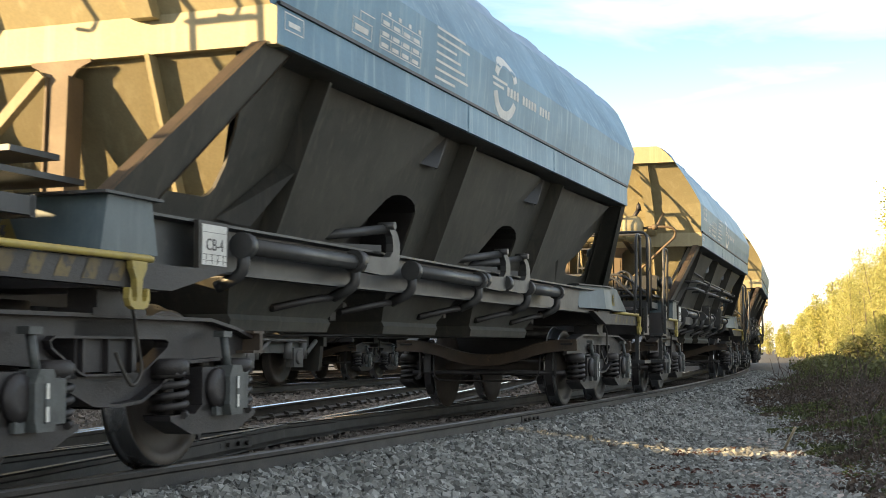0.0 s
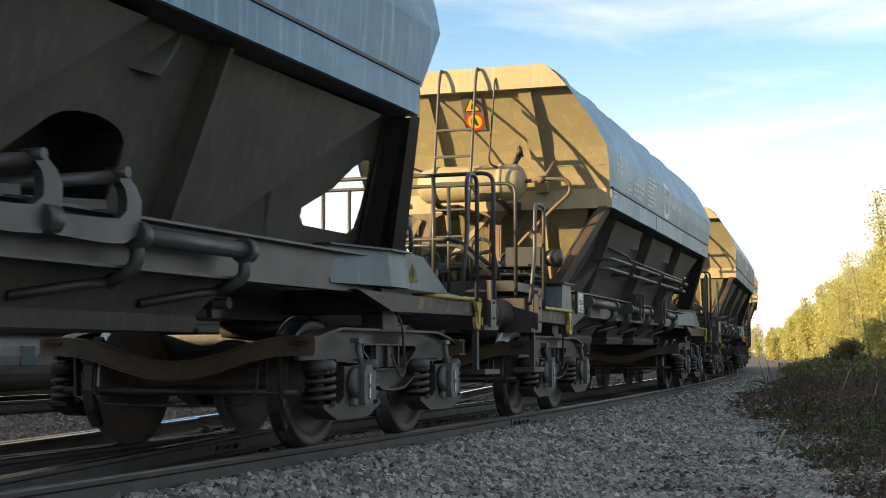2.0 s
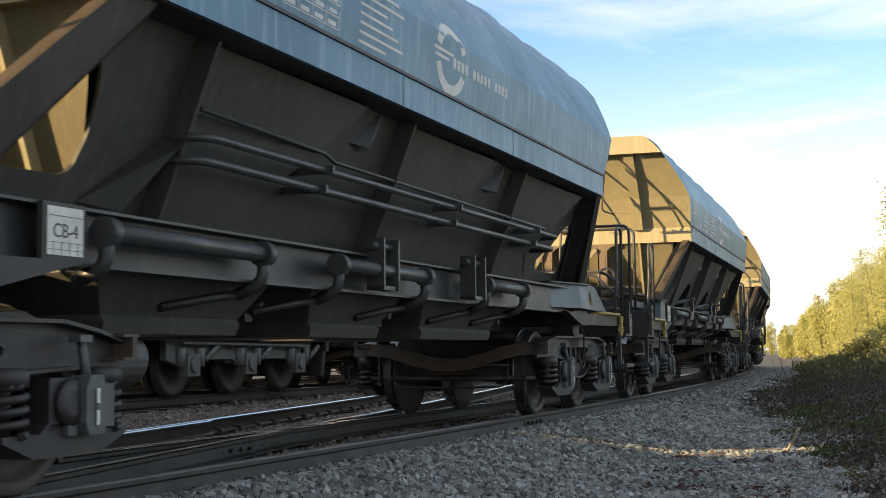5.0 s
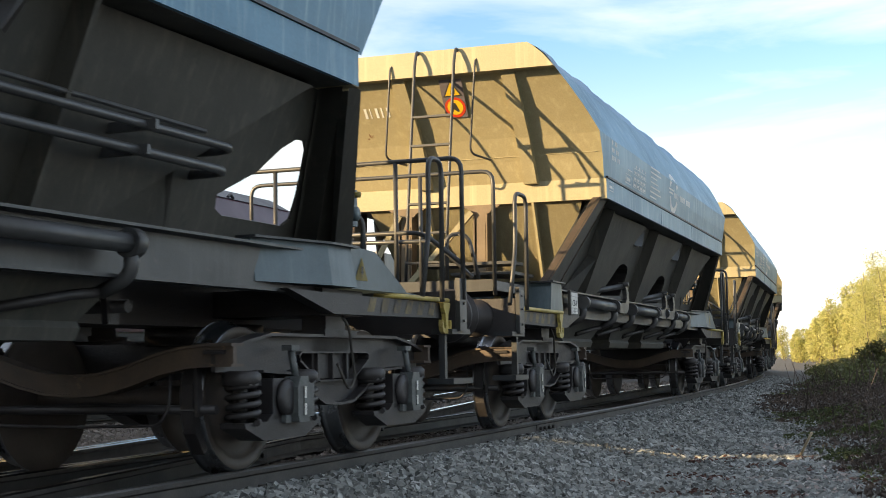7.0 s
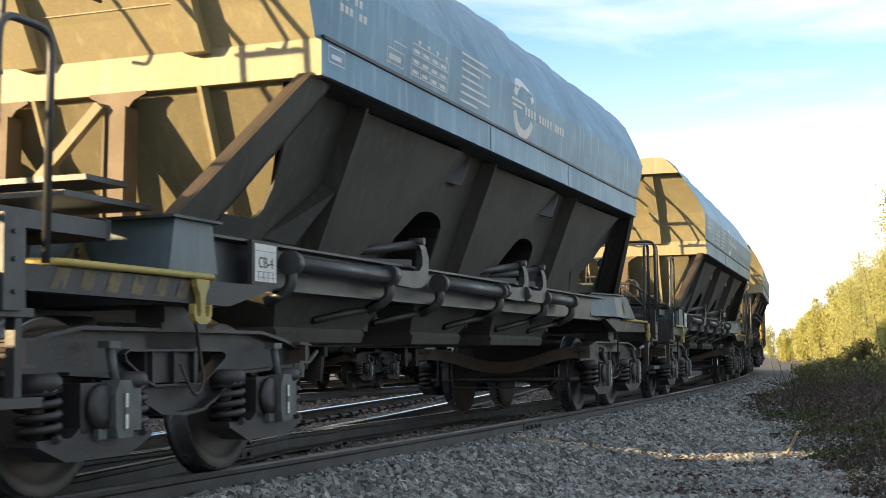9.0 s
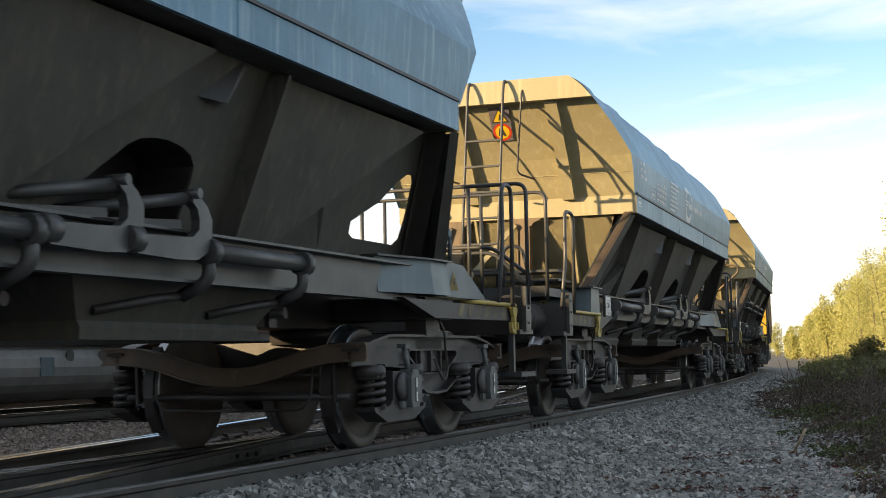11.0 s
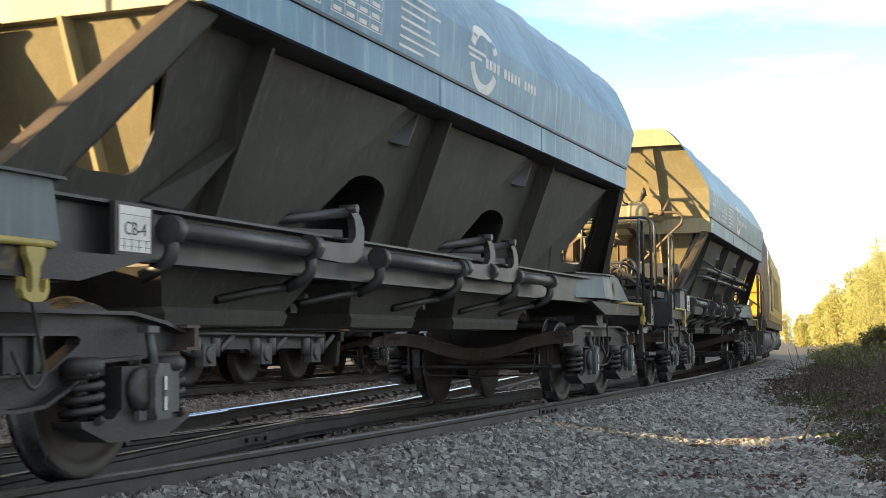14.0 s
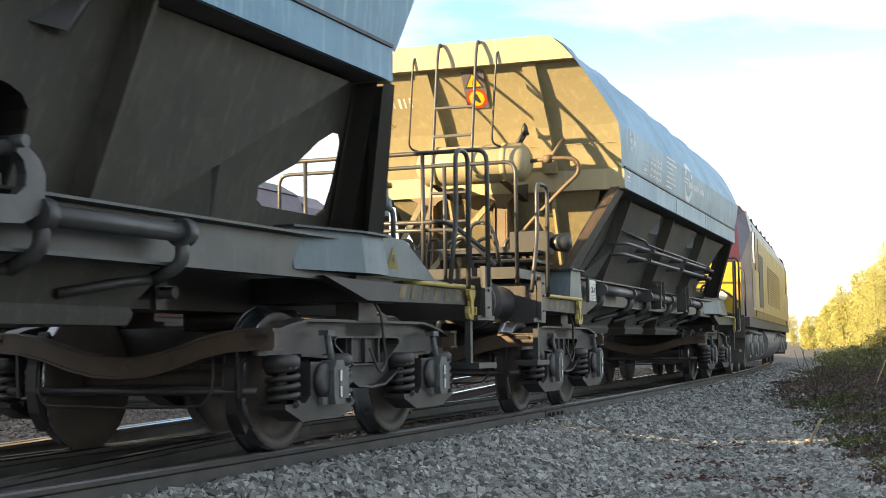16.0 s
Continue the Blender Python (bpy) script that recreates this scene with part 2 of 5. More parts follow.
def part(name, bm, material, parent=None, label=""):
    """One mesh object of a bmesh, under a thing or a part."""
    bmesh.ops.recalc_face_normals(bm, faces=bm.faces)
    me = bpy.data.meshes.new(name)
    bm.to_mesh(me)
    bm.free()
    for m in (material if isinstance(material, (list, tuple)) else [material]):
        me.materials.append(m)
    ob = new(name, me)
    if parent is not None:
        ob.parent = parent
    return tagged(ob, label)


def drawn(name, points, faces, material, parent=None, smooth=False):
    """One mesh object of arrays of points and of faces."""
    me = bpy.data.meshes.new(name)
    points, faces = np.asarray(points, np.float32), np.asarray(faces, np.int32)
    k = faces.shape[1]
    me.vertices.add(len(points))
    me.vertices.foreach_set("co", points.ravel())
    me.loops.add(faces.size)
    me.loops.foreach_set("vertex_index", faces.ravel())
    me.polygons.add(len(faces))
    me.polygons.foreach_set("loop_start", np.arange(0, faces.size, k, dtype=np.int32))
    me.update(calc_edges=True)
    me.polygons.foreach_set("use_smooth", np.full(len(faces), smooth))
    me.materials.append(material)
    ob = new(name, me)
    if parent is not None:
        ob.parent = parent
    return ob
# ---- ground, tracks ----
def verge(y):
    """x at which the undergrowth begins."""
    if y < 11:
        return -0.85 + 0.28 * (11 - y) * 0.6
    if y < 27:
        return -0.85 - 0.215 * (y - 11)
    return -4.29 - 0.10 * (y - 27)


def height(x, y):
    """The ground's height under the rails' top."""
    near = x - (centre(y) + 0.75)
    z = -0.19
    if near > 0.05:
        z = -0.19 + 0.065 * min((near - 0.05) / 0.12, 1.0)
    if near > 0.45:
        z = -0.125 - 0.26 * min((near - 0.45) / 1.3, 1.0)
    if near < -1.9:
        z = -0.21
    rise = x - verge(y)
    if rise > 0:
        z += min(rise * 0.10, 0.5)
    z += 0.03 * noise.noise((x * 0.7, y * 0.7, 0)) * (1 if near > 0.6 or near < -2 else 0.3)
    return z


def build_ground():
    xs = np.concatenate([[-900, -300, -120, -60], np.arange(-40, -14, 2.0), np.arange(-14, 4, 0.3), np.arange(4, 20, 2), [30, 60, 150, 400, 900]])
    ys = np.concatenate([[-300, -80, -30, -12, -6, -2], np.arange(0, 30, 0.35), np.arange(30, 70, 1.5), np.arange(70, 150, 8), [200, 300, 500, 900, 1500]])
    pts = [(x, y, height(x, y)) for y in ys for x in xs]
    n = len(xs)
    fs = [(j * n + i, j * n + i + 1, (j + 1) * n + i + 1, (j + 1) * n + i) for j in range(len(ys) - 1) for i in range(n - 1)]
    tagged(drawn("ground", pts, fs, M_SOIL, smooth=True), "stony brown ballast and earth beside the railway", "ground", kind="structure")


RAIL = [(-0.070, -0.159), (0.070, -0.159), (0.070, -0.148), (0.014, -0.128), (0.010, -0.050), (0.034, -0.036), (0.036, -0.012), (0.028, -0.001), (-0.028, -0.001), (-0.036, -0.012), (-0.034, -0.036), (-0.010, -0.050), (-0.014, -0.128), (-0.070, -0.148)]


def lay_rail(name, line, y0, y1, step, label, head=None):
    """A rail along line(y) = x, its running top a part of its own tone."""
    ys = list(np.arange(y0, y1 + 1e-6, step))
    bm = bmesh.new()
    rings = [[bm.verts.new((line(y) + a, y, z)) for a, z in RAIL] for y in ys]
    n = len(RAIL)
    for p, q in zip(rings, rings[1:]):
        for i in range(n):
            f = bm.faces.new((p[i], p[(i + 1) % n], q[(i + 1) % n], q[i]))
            if i in (6, 7, 8):
                f.material_index = 1
    bm.faces.new(rings[0])
    bm.faces.new(rings[-1][::-1])
    ob = part(name, bm, [M_RAIL, head or M_RAILHEAD])
    return tagged(ob, label, "rail", kind="structure")


def branch(y):
    """Centre of the track that leaves the running track at the points."""
    o = 0.0
    if y > -4.0:
        o = 0.0112 * (y + 4.0) ** 2 if y < 4.5 else 0.81 + 0.19 * (y - 4.5)
    return TRACK_X - 0.02 - (BEND * y * y / 2 if y > 0 else 0) * 0.4 - max(o - 0.56, 0)


def far_track(y):
    return -13.25 - BEND * max(y, 0) ** 2 * 0.42


def build_tracks():
    g = 0.7525
    lay_rail("rail", lambda y: centre(y) + g, -12, 120, 0.6, "dark rusty steel rail on the running track", M_DULLHEAD)
    lay_rail("rail", lambda y: centre(y) - g, -12, 120, 0.6, "steel rail with a bright worn top", None)
    lay_rail("rail", lambda y: branch(y) + g, 4.6, 60, 0.6, "rusty closure rail crossing the running track")
    lay_rail("rail", lambda y: branch(y) - g, -12, 60, 0.6, "stock rail with a bright top leading to the siding")
    lay_rail("check_rail", lambda y: branch(y) - g + 0.10, 6.5, 13.0, 0.6, "short check rail bolted beside the stock rail")
    lay_rail("wing_rail", lambda y: centre(y) - g + 0.09 + max(0.0, 0.06 * (8.0 - y)), 6.2, 12.5, 0.4, "bright wing rail of the crossing")
    for s in (g, -g):
        lay_rail("rail", lambda y: far_track(y) + s, 0, 130, 1.0, "steel rail of the siding with a bright top")
    # sleepers
    bm = bmesh.new()
    box(bm, -1.3, 1.3, -0.125, 0.125, -0.33, -0.175)
    soften(bm, 0.012)
    first = tagged(part("sleeper", bm, M_SLEEPER), "oil-stained dark wooden sleeper bedded in ballast", "sleeper", "sleepers of the running track", "structure")
    first.matrix_basis = pose(centre(-4), -4, 0)
    y = -3.35
    while y < 62:
        copy_thing(first, pose(centre(y), y, 0, 0, 0, heading(y)))
        y += 0.65
    # long timbers under the crossing, and sleepers of the branch
    for i in range(26):
        y = 7.0 + i * 0.65
        copy_thing(first, pose(branch(y) - 0.35, y + 0.02, -0.012, 0, 0, 5))["group"] = "sleepers of the branch"
    for i in range(60):
        y = 8.0 + i * 0.65
        copy_thing(first, pose(far_track(y), y, 0, 0, 0, 2))["group"] = "sleepers of the siding"
    # joint plates on the near rail and bolts
    for line, y in ((lambda q: centre(q) + g, 14.3), (lambda q: branch(q) + g, 9.6)):
        bm = bmesh.new()
        for s in (1, -1):
            box(bm, line(y) + s * 0.012, line(y) + s * 0.034, y - 0.31, y + 0.31, -0.125, -0.045)
            for k in (-0.22, -0.08, 0.08, 0.22):
                turned(bm, [(0, 0.02), (0.03 * s, 0.02)], "x", (line(y) + s * 0.034, y + k, -0.085), 6)
        tagged(part("fishplate", bm, M_RAIL), "bolted rusty fishplate joining two rails", "fishplate", kind="structure")
    # rail chairs on the near rail
    bm = bmesh.new()
    box(bm, -0.13, 0.13, -0.06, 0.06, -0.178, -0.152)
    slab(bm, [(0.035, -0.15), (0.11, -0.15), (0.09, -0.115), (0.035, -0.105)], "y", -0.03, 0.03)
    slab(bm, [(-0.035, -0.15), (-0.11, -0.15), (-0.09, -0.115), (-0.035, -0.105)], "y", -0.03, 0.03)
    chair = tagged(part("rail_chair", bm, M_RAIL), "rusty cast-iron chair holding the rail", "rail chair", "chairs of the running rail", "structure")
    chair.matrix_basis = pose(centre(-3.35) + g, -3.35, 0)
    for i in range(1, 60):
        y = -3.35 + 0.65 * i
        copy_thing(chair, pose(centre(y) + g, y, 0, 0, 0, heading(y)))
        if 4 < y < 26:
            copy_thing(chair, pose(branch(y) - g, y, 0, 0, 0, 8))


def scatter(name, spots, sizes, material, seed, label, category):
    """Many broken stones as one piece of stuff."""
    rng = np.random.default_rng(seed)
    n = len(spots)
    cube = np.array([(x, y, z) for x in (-1, 1) for y in (-1, 1) for z in (-1, 1)], float)
    quads = np.array([(0, 1, 3, 2), (4, 6, 7, 5), (0, 4, 5, 1), (2, 3, 7, 6), (0, 2, 6, 4), (1, 5, 7, 3)])
    v = cube[None] * (0.55 + 0.5 * rng.random((n, 8, 3))) * (0.6 + 0.6 * rng.random((n, 1, 3)))
    q = rng.normal(size=(n, 4))
    q /= np.linalg.norm(q, axis=1, keepdims=True)
    w, x, y, z = q.T
    rot = np.stack([1 - 2 * (y * y + z * z), 2 * (x * y - z * w), 2 * (x * z + y * w), 2 * (x * y + z * w), 1 - 2 * (x * x + z * z), 2 * (y * z - x * w), 2 * (x * z - y * w), 2 * (y * z + x * w), 1 - 2 * (x * x + y * y)], 1).reshape(n, 3, 3)
    v = np.einsum("nij,nkj->nki", rot, v) * np.asarray(sizes)[:, None, None]
    v += np.asarray(spots)[:, None, :]
    faces = (quads[None] + 8 * np.arange(n)[:, None, None]).reshape(-1, 4)
    return tagged(drawn(name, v.reshape(-1, 3), faces, material), label, category, kind="stuff")


def build_ballast():
    rng = np.random.default_rng(4)

    def area(x0, x1, y0, y1, per, size, keep):
        out, siz = [], []
        n = int(per)
        ys = y0 + (y1 - y0) * rng.random(n)
        us = rng.random(n)
        for y, u in zip(ys, us):
            a, b = x0(y), x1(y)
            x = a + (b - a) * u
            if not keep(x, y):
                continue
            s = size * (0.55 + 0.9 * rng.random() ** 1.6)
            out.append((x, y, height(x, y) + s * 0.25))
            siz.append(s)
        return out, siz

    def clear(x, y):
        return all(abs(x - r) > 0.10 for r in (centre(y) + 0.7525, centre(y) - 0.7525, branch(y) + 0.7525, branch(y) - 0.7525))

    a, s = area(lambda y: centre(y) + 0.82, lambda y: verge(y) + 0.5, 4.5, 13, 40000, 0.024, clear)
    b, t = area(lambda y: centre(y) + 0.82, lambda y: verge(y) + 0.5, 13, 21, 22000, 0.026, clear)
    c, u = area(lambda y: centre(y) + 0.82, lambda y: verge(y) + 0.5, 21, 50, 16000, 0.032, clear)
    scatter("ballast", a + b + c, s + t + u, M_STONE, 5, "loose grey crushed-stone ballast on the track shoulder", "ballast")
    a, s = area(lambda y: verge(y) - 1.5, lambda y: verge(y) + 0.6, 4.5, 16, 9000, 0.022, lambda x, y: noise.noise((x * 0.8, y * 0.8, 7.0)) + 0.5 * (x - verge(y)) > -0.28)
    scatter("ballast", a, s, M_STONE_C, 8, "pale dusty pinkish stones at the ballast edge", "ballast")
    a, s = area(lambda y: -12.3, lambda y: centre(y) + 0.86, 4.5, 20, 26000, 0.024, clear)
    b, t = area(lambda y: -18.0 - 0.1 * y, lambda y: centre(y) - 0.86, 20, 45, 13000, 0.036, clear)
    scatter("ballast", a + b, s + t, M_STONE_B, 6, "brownish ballast stones between the tracks", "ballast")


build_ground()
build_tracks()
build_ballast()
# ---- hopper wagons: x across (towards the viewer), y along the train, z up from the rails ----
LEVELS = [(2.62, 1.545, 4.60), (2.85, 1.568, 4.74), (3.09, 1.578, 4.91), (3.22, 1.518, 5.02), (3.36, 1.448, 5.15), (3.54, 1.345, 5.32), (3.70, 1.245, 5.48)]
CAP = [(3.70, 1.245, 5.48), (3.84, 1.13, 5.51), (3.93, 1.03, 5.50), (3.97, 0.97, 5.46)]


def side_point(s, u, k):
    """On the sloping hopper side: k from 0 at the sill to 1 at the waist."""
    return (s * (0.90 + 0.40 * k), u, 1.40 + 1.02 * k)


def arch(c):
    """Outline of an arched recess: a long slanting left side and a round head."""
    return [(c - 0.72, 0.03), (c - 0.52, 0.19), (c - 0.22, 0.42), (c - 0.14, 0.455), (c - 0.02, 0.475), (c + 0.12, 0.48), (c + 0.26, 0.465), (c + 0.37, 0.435), (c + 0.44, 0.38), (c + 0.46, 0.30), (c + 0.46, 0.03)]


def wheelset(parent, y):
    bm = bmesh.new()
    for s in (1, -1):
        prof = [(0.68, 0.10), (0.68, 0.36), (0.682, 0.485), (0.70, 0.488), (0.716, 0.470), (0.722, 0.458), (0.812, 0.452), (0.818, 0.444), (0.818, 0.385), (0.795, 0.375), (0.775, 0.33), (0.765, 0.18), (0.80, 0.13), (0.83, 0.11), (0.83, 0.0)]
        turned(bm, [(s * a, r) for a, r in prof], "x", (0, 0, 0), 40)
    for f in bm.faces:
        c = f.calc_center_median()
        r = math.hypot(c.y, c.z)
        if r > 0.445 and abs(c.x) > 0.69:
            f.material_index = 1
    turned(bm, [(-0.98, 0.07), (-0.72, 0.08), (0.72, 0.08), (0.98, 0.07)], "x", (0, 0, 0), 12)
    w = part("wheelset", bm, [M_WHEEL, M_TREAD], parent, "rust-brown wheels with bright treads on one axle")
    w.location = (0, y, 0.455)
    return w


def coil(bm, x, y, z0, z1, r, wire, turns):
    pts = []
    for i in range(turns * 10 + 1):
        a = 2 * math.pi * i / 10
        pts.append((x + r * math.cos(a), y + r * math.sin(a), z0 + (z1 - z0) * i / (turns * 10)))
    tube(bm, pts, wire, 6)


def bogie(parent, y):
    """A two-axle bogie: curved side frames, dipped end beams, coil springs, axle boxes, dampers, brake beams."""
    bm = bmesh.new()
    half = [(-1.50, 0.62), (-1.50, 0.735), (-1.25, 0.80), (-0.95, 0.845), (0.95, 0.845), (1.25, 0.80), (1.50, 0.735), (1.50, 0.62), (1.06, 0.62), (0.62, 0.60), (0.42, 0.48), (0.22, 0.40), (0.0, 0.385), (-0.22, 0.40), (-0.42, 0.48), (-0.62, 0.60), (-1.06, 0.62)]
    hole = [(-0.50, 0.735), (0.50, 0.735), (0.535, 0.715), (0.52, 0.68), (0.29, 0.56), (0.24, 0.545), (-0.24, 0.545), (-0.29, 0.56), (-0.52, 0.68), (-0.535, 0.715)]
    for s in (1, -1):
        sheet(bm, half, [hole], lambda a, b: (s * 1.0, a, b), 0.03)
        strip(bm, [(s, u, z) for u, z in ((-1.52, 0.735), (-1.25, 0.80), (-0.95, 0.845), (0.95, 0.845), (1.25, 0.80), (1.52, 0.735))], (0.072, 0, 0), 0.02)
        low = [(-1.06, 0.62), (-0.62, 0.60), (-0.42, 0.48), (-0.22, 0.40), (0, 0.385), (0.22, 0.40), (0.42, 0.48), (0.62, 0.60), (1.06, 0.62)]
        strip(bm, [(s, u, z) for u, z in low], (0.072, 0, 0), 0.018)
        ins = hole + hole[:1]
        strip(bm, [(s, u, z) for u, z in ins], (0.045, 0, 0), 0.012)
        for u in (-0.24, -0.02, 0.20):
            box(bm, s * 0.93, s * 1.03, u - 0.010, u + 0.010, 0.545, 0.735)
    box(bm, -1.0, 1.0, -0.28, 0.28, 0.56, 0.82)
    turned(bm, [(0.80, 0.42), (0.94, 0.42)], "z", (0, 0, 0), 20)
    for s in (1, -1):
        box(bm, s * 0.82, s * 1.08, -0.24, 0.24, 0.845, 0.885)
        box(bm, s * 0.86, s * 1.04, -0.15, 0.15, 0.885, 0.985)
    frame_part = part("bogie", bm, M_BOGIE, parent, "dusty dark steel bogie with curved side frames")
    frame_part.location = (0, y, 0)
    for s in (1, -1):
        bm = bmesh.new()
        tube(bm, [(s * 1.10, -0.02, 0.98), (s * 1.12, 0.05, 0.90), (s * 1.10, 0.13, 0.72), (s * 1.09, 0.20, 0.55), (s * 1.08, 0.12, 0.47), (s * 1.07, 0.05, 0.56), (s * 1.04, 0.02, 0.66)], 0.011, 6, 0.05)
        part("hose", bm, M_BLACK, frame_part, "thin black brake hose")
    for e in (1, -1):
        bm = bmesh.new()
        pts = [(-1.12, 0.72), (-0.95, 0.722), (-0.80, 0.71), (-0.62, 0.675), (-0.40, 0.605), (-0.2, 0.56), (0, 0.548), (0.2, 0.56), (0.40, 0.605), (0.62, 0.675), (0.80, 0.71), (0.95, 0.722), (1.12, 0.72)]
        slab(bm, [(a, b + 0.062) for a, b in pts] + [(a, b - 0.062) for a, b in pts[::-1]], "y", e * 1.50, e * 1.46)
        for o in (0.060, -0.060):
            strip(bm, [(a, e * 1.45, b + o) for a, b in pts], (0, 0.07, 0), 0.016)
        part("end_beam", bm, M_BEAM, frame_part, "dipped rusty brown end beam")
        bm = bmesh.new()
        tube(bm, [(-0.95, e * 1.40, 0.40), (0.95, e * 1.40, 0.40)], 0.028, 8)
        tube(bm, [(-0.75, e * 1.40, 0.40), (0, e * 1.22, 0.42), (0.75, e * 1.40, 0.40)], 0.022, 6)
        for s in (1, -1):
            arc = [radians(d) for d in (-38, -22, -6, 10, 26, 40)]
            ring = [(e * (0.9 + 0.463 * math.cos(w)), 0.455 + 0.463 * math.sin(w)) for w in arc] + [(e * (0.9 + (0.53 if abs(w) < 0.5 else 0.505) * math.cos(w)), 0.455 + 0.53 * math.sin(w)) for w in arc[::-1]]
            slab(bm, ring, "x", s * 0.715, s * 0.80)
            bar(bm, (s * 0.84, e * 1.42, 0.36), (s * 0.84, e * 1.44, 0.70), 0.022, 0.06)
            tube(bm, [(s * 0.66, e * 1.44, 0.66), (s * 0.66, e * 1.47, 0.40), (s * 0.60, e * 1.48, 0.31), (0.02, e * 1.48, 0.30)], 0.010, 6, 0.05)
        part("brake_beam", bm, M_BOGIE, frame_part, "dusty brake beam with curved shoes")
    for e in (1, -1):
        for s in (1, -1):
            bm = bmesh.new()
            box(bm, s * 0.90, s * 1.13, e * 0.9 - 0.15, e * 0.9 + 0.15, 0.33, 0.575)
            soften(bm, 0.03)
            slab(bm, [(e * 0.9 - 0.49, 0.318), (e * 0.9 - 0.48, 0.288), (e * 0.9 - 0.26, 0.205), (e * 0.9 + 0.26, 0.205), (e * 0.9 + 0.48, 0.288), (e * 0.9 + 0.49, 0.318), (e * 0.9 + 0.22, 0.318), (e * 0.9 + 0.16, 0.36), (e * 0.9 - 0.16, 0.36), (e * 0.9 - 0.22, 0.318)], "x", s * 0.96, s * 1.13)
            turned(bm, [(s * 0.0, 0.115), (s * 0.03, 0.11), (s * 0.04, 0.06)], "x", (s * 1.13, e * 0.9, 0.455), 16)
            ab = part("axle_box", bm, M_BOGIE, frame_part)
            for k in (-1, 1):
                bm = bmesh.new()
                coil(bm, s * 1.05, e * 0.9 + k * 0.37, 0.315, 0.545, 0.092, 0.021, 4)
                turned(bm, [(0.535, 0.0), (0.535, 0.118), (0.60, 0.118), (0.625, 0.095)], "z", (s * 1.04, e * 0.9 + k * 0.37, 0), 16)
                tube(bm, [(s * 1.03, e * 0.9 + k * 0.37, 0.29), (s * 1.03, e * 0.9 + k * 0.37, 0.61)], 0.045, 8)
                part("spring", bm, M_GRIME_SHADE, ab)
            bm = bmesh.new()
            y0 = e * 0.9 + 0.13
            slab(bm, [(y0 - 0.065, 0.30), (y0 + 0.065, 0.30), (y0 + 0.085, 0.36), (y0 + 0.085, 0.52), (y0 + 0.05, 0.585), (y0 - 0.05, 0.585), (y0 - 0.085, 0.52), (y0 - 0.085, 0.36)], "x", s * 1.09, s * 1.20)
            soften(bm, 0.022)
            box(bm, s * 1.20, s * 1.207, y0 - 0.012, y0 + 0.012, 0.34, 0.52)
            box(bm, s * 1.08, s * 1.17, y0 + 0.10, y0 + 0.19, 0.33, 0.54)
            box(bm, s * 1.10, s * 1.16, y0 - 0.17, y0 - 0.10, 0.30, 0.50)
            tube(bm, [(s * 1.14, y0, 0.56), (s * 1.11, y0 - 0.01, 0.76)], 0.024, 6)
            box(bm, s * 1.07, s * 1.14, y0 - 0.055, y0 + 0.045, 0.745, 0.78)
            dm = part("damper", bm, M_DAMP, ab, "pale grey friction damper with a link")
            for z0, z1 in ((0.345, 0.415), (0.45, 0.52)):
                bm = bmesh.new()
                box(bm, s * 1.2065, s * 1.2095, y0 - 0.011, y0 + 0.011, z0, z1)
                part("paint_stripe", bm, M_WHITE, dm)
        wheelset(frame_part, e * 0.9)
    return frame_part


def lettering(name, text, size, m, parent, material=None, label="", gap=1.0):
    """Raised painted letters as a thin mesh, set by the pose m."""
    cu = bpy.data.curves.new(name, "FONT")
    cu.body, cu.size, cu.extrude, cu.space_character = text, size, 0.0015, gap
    cu.align_x = "CENTER"
    ob = new(name, cu)
    dg = bpy.context.evaluated_depsgraph_get()
    me = bpy.data.meshes.new_from_object(ob.evaluated_get(dg))
    bpy.data.objects.remove(ob)
    me.materials.clear()
    me.materials.append(material or M_WHITE)
    out = new(name, me)
    out.parent = parent
    out.matrix_basis = m
    return tagged(out, label)
def marks(parent, rows, to3d):
    """Painted bars in place of writing: rows of (a, b, width, height), set by to3d(a, b, out)."""
    bm = bmesh.new()
    for a, b, w, h in rows:
        v = [bm.verts.new(to3d(a + i * w, b + j * h, o)) for o in (0.0, 0.0008) for i, j in ((0, 0), (1, 0), (1, 1), (0, 1))]
        bm.faces.new(v[4:])
        for i in range(4):
            bm.faces.new((v[i], v[(i + 1) % 4], v[4 + (i + 1) % 4], v[4 + i]))
    return tagged(part("painted_mark", bm, M_WHITE, parent, "faded white painted markings"), kind="stuff")


def body_side(a, b, out):
    """On the upper side wall that faces the viewer: a along, b height."""
    for (z0, w0, _), (z1, w1, _) in zip(LEVELS, LEVELS[1:]):
        if b <= z1 or z1 == LEVELS[-1][0]:
            k = (b - z0) / (z1 - z0)
            return (w0 + (w1 - w0) * k + 0.0015 + out, a, b)


def end_wall(a, b, out):
    """On the leaning end wall that faces the viewer: a across, b height."""
    for (z0, _, e0), (z1, _, e1) in zip(LEVELS, LEVELS[1:]):
        if b <= z1 or z1 == LEVELS[-1][0]:
            return (a, -(e0 + (e1 - e0) * (b - z0) / (z1 - z0)) - 0.004 - out, b)


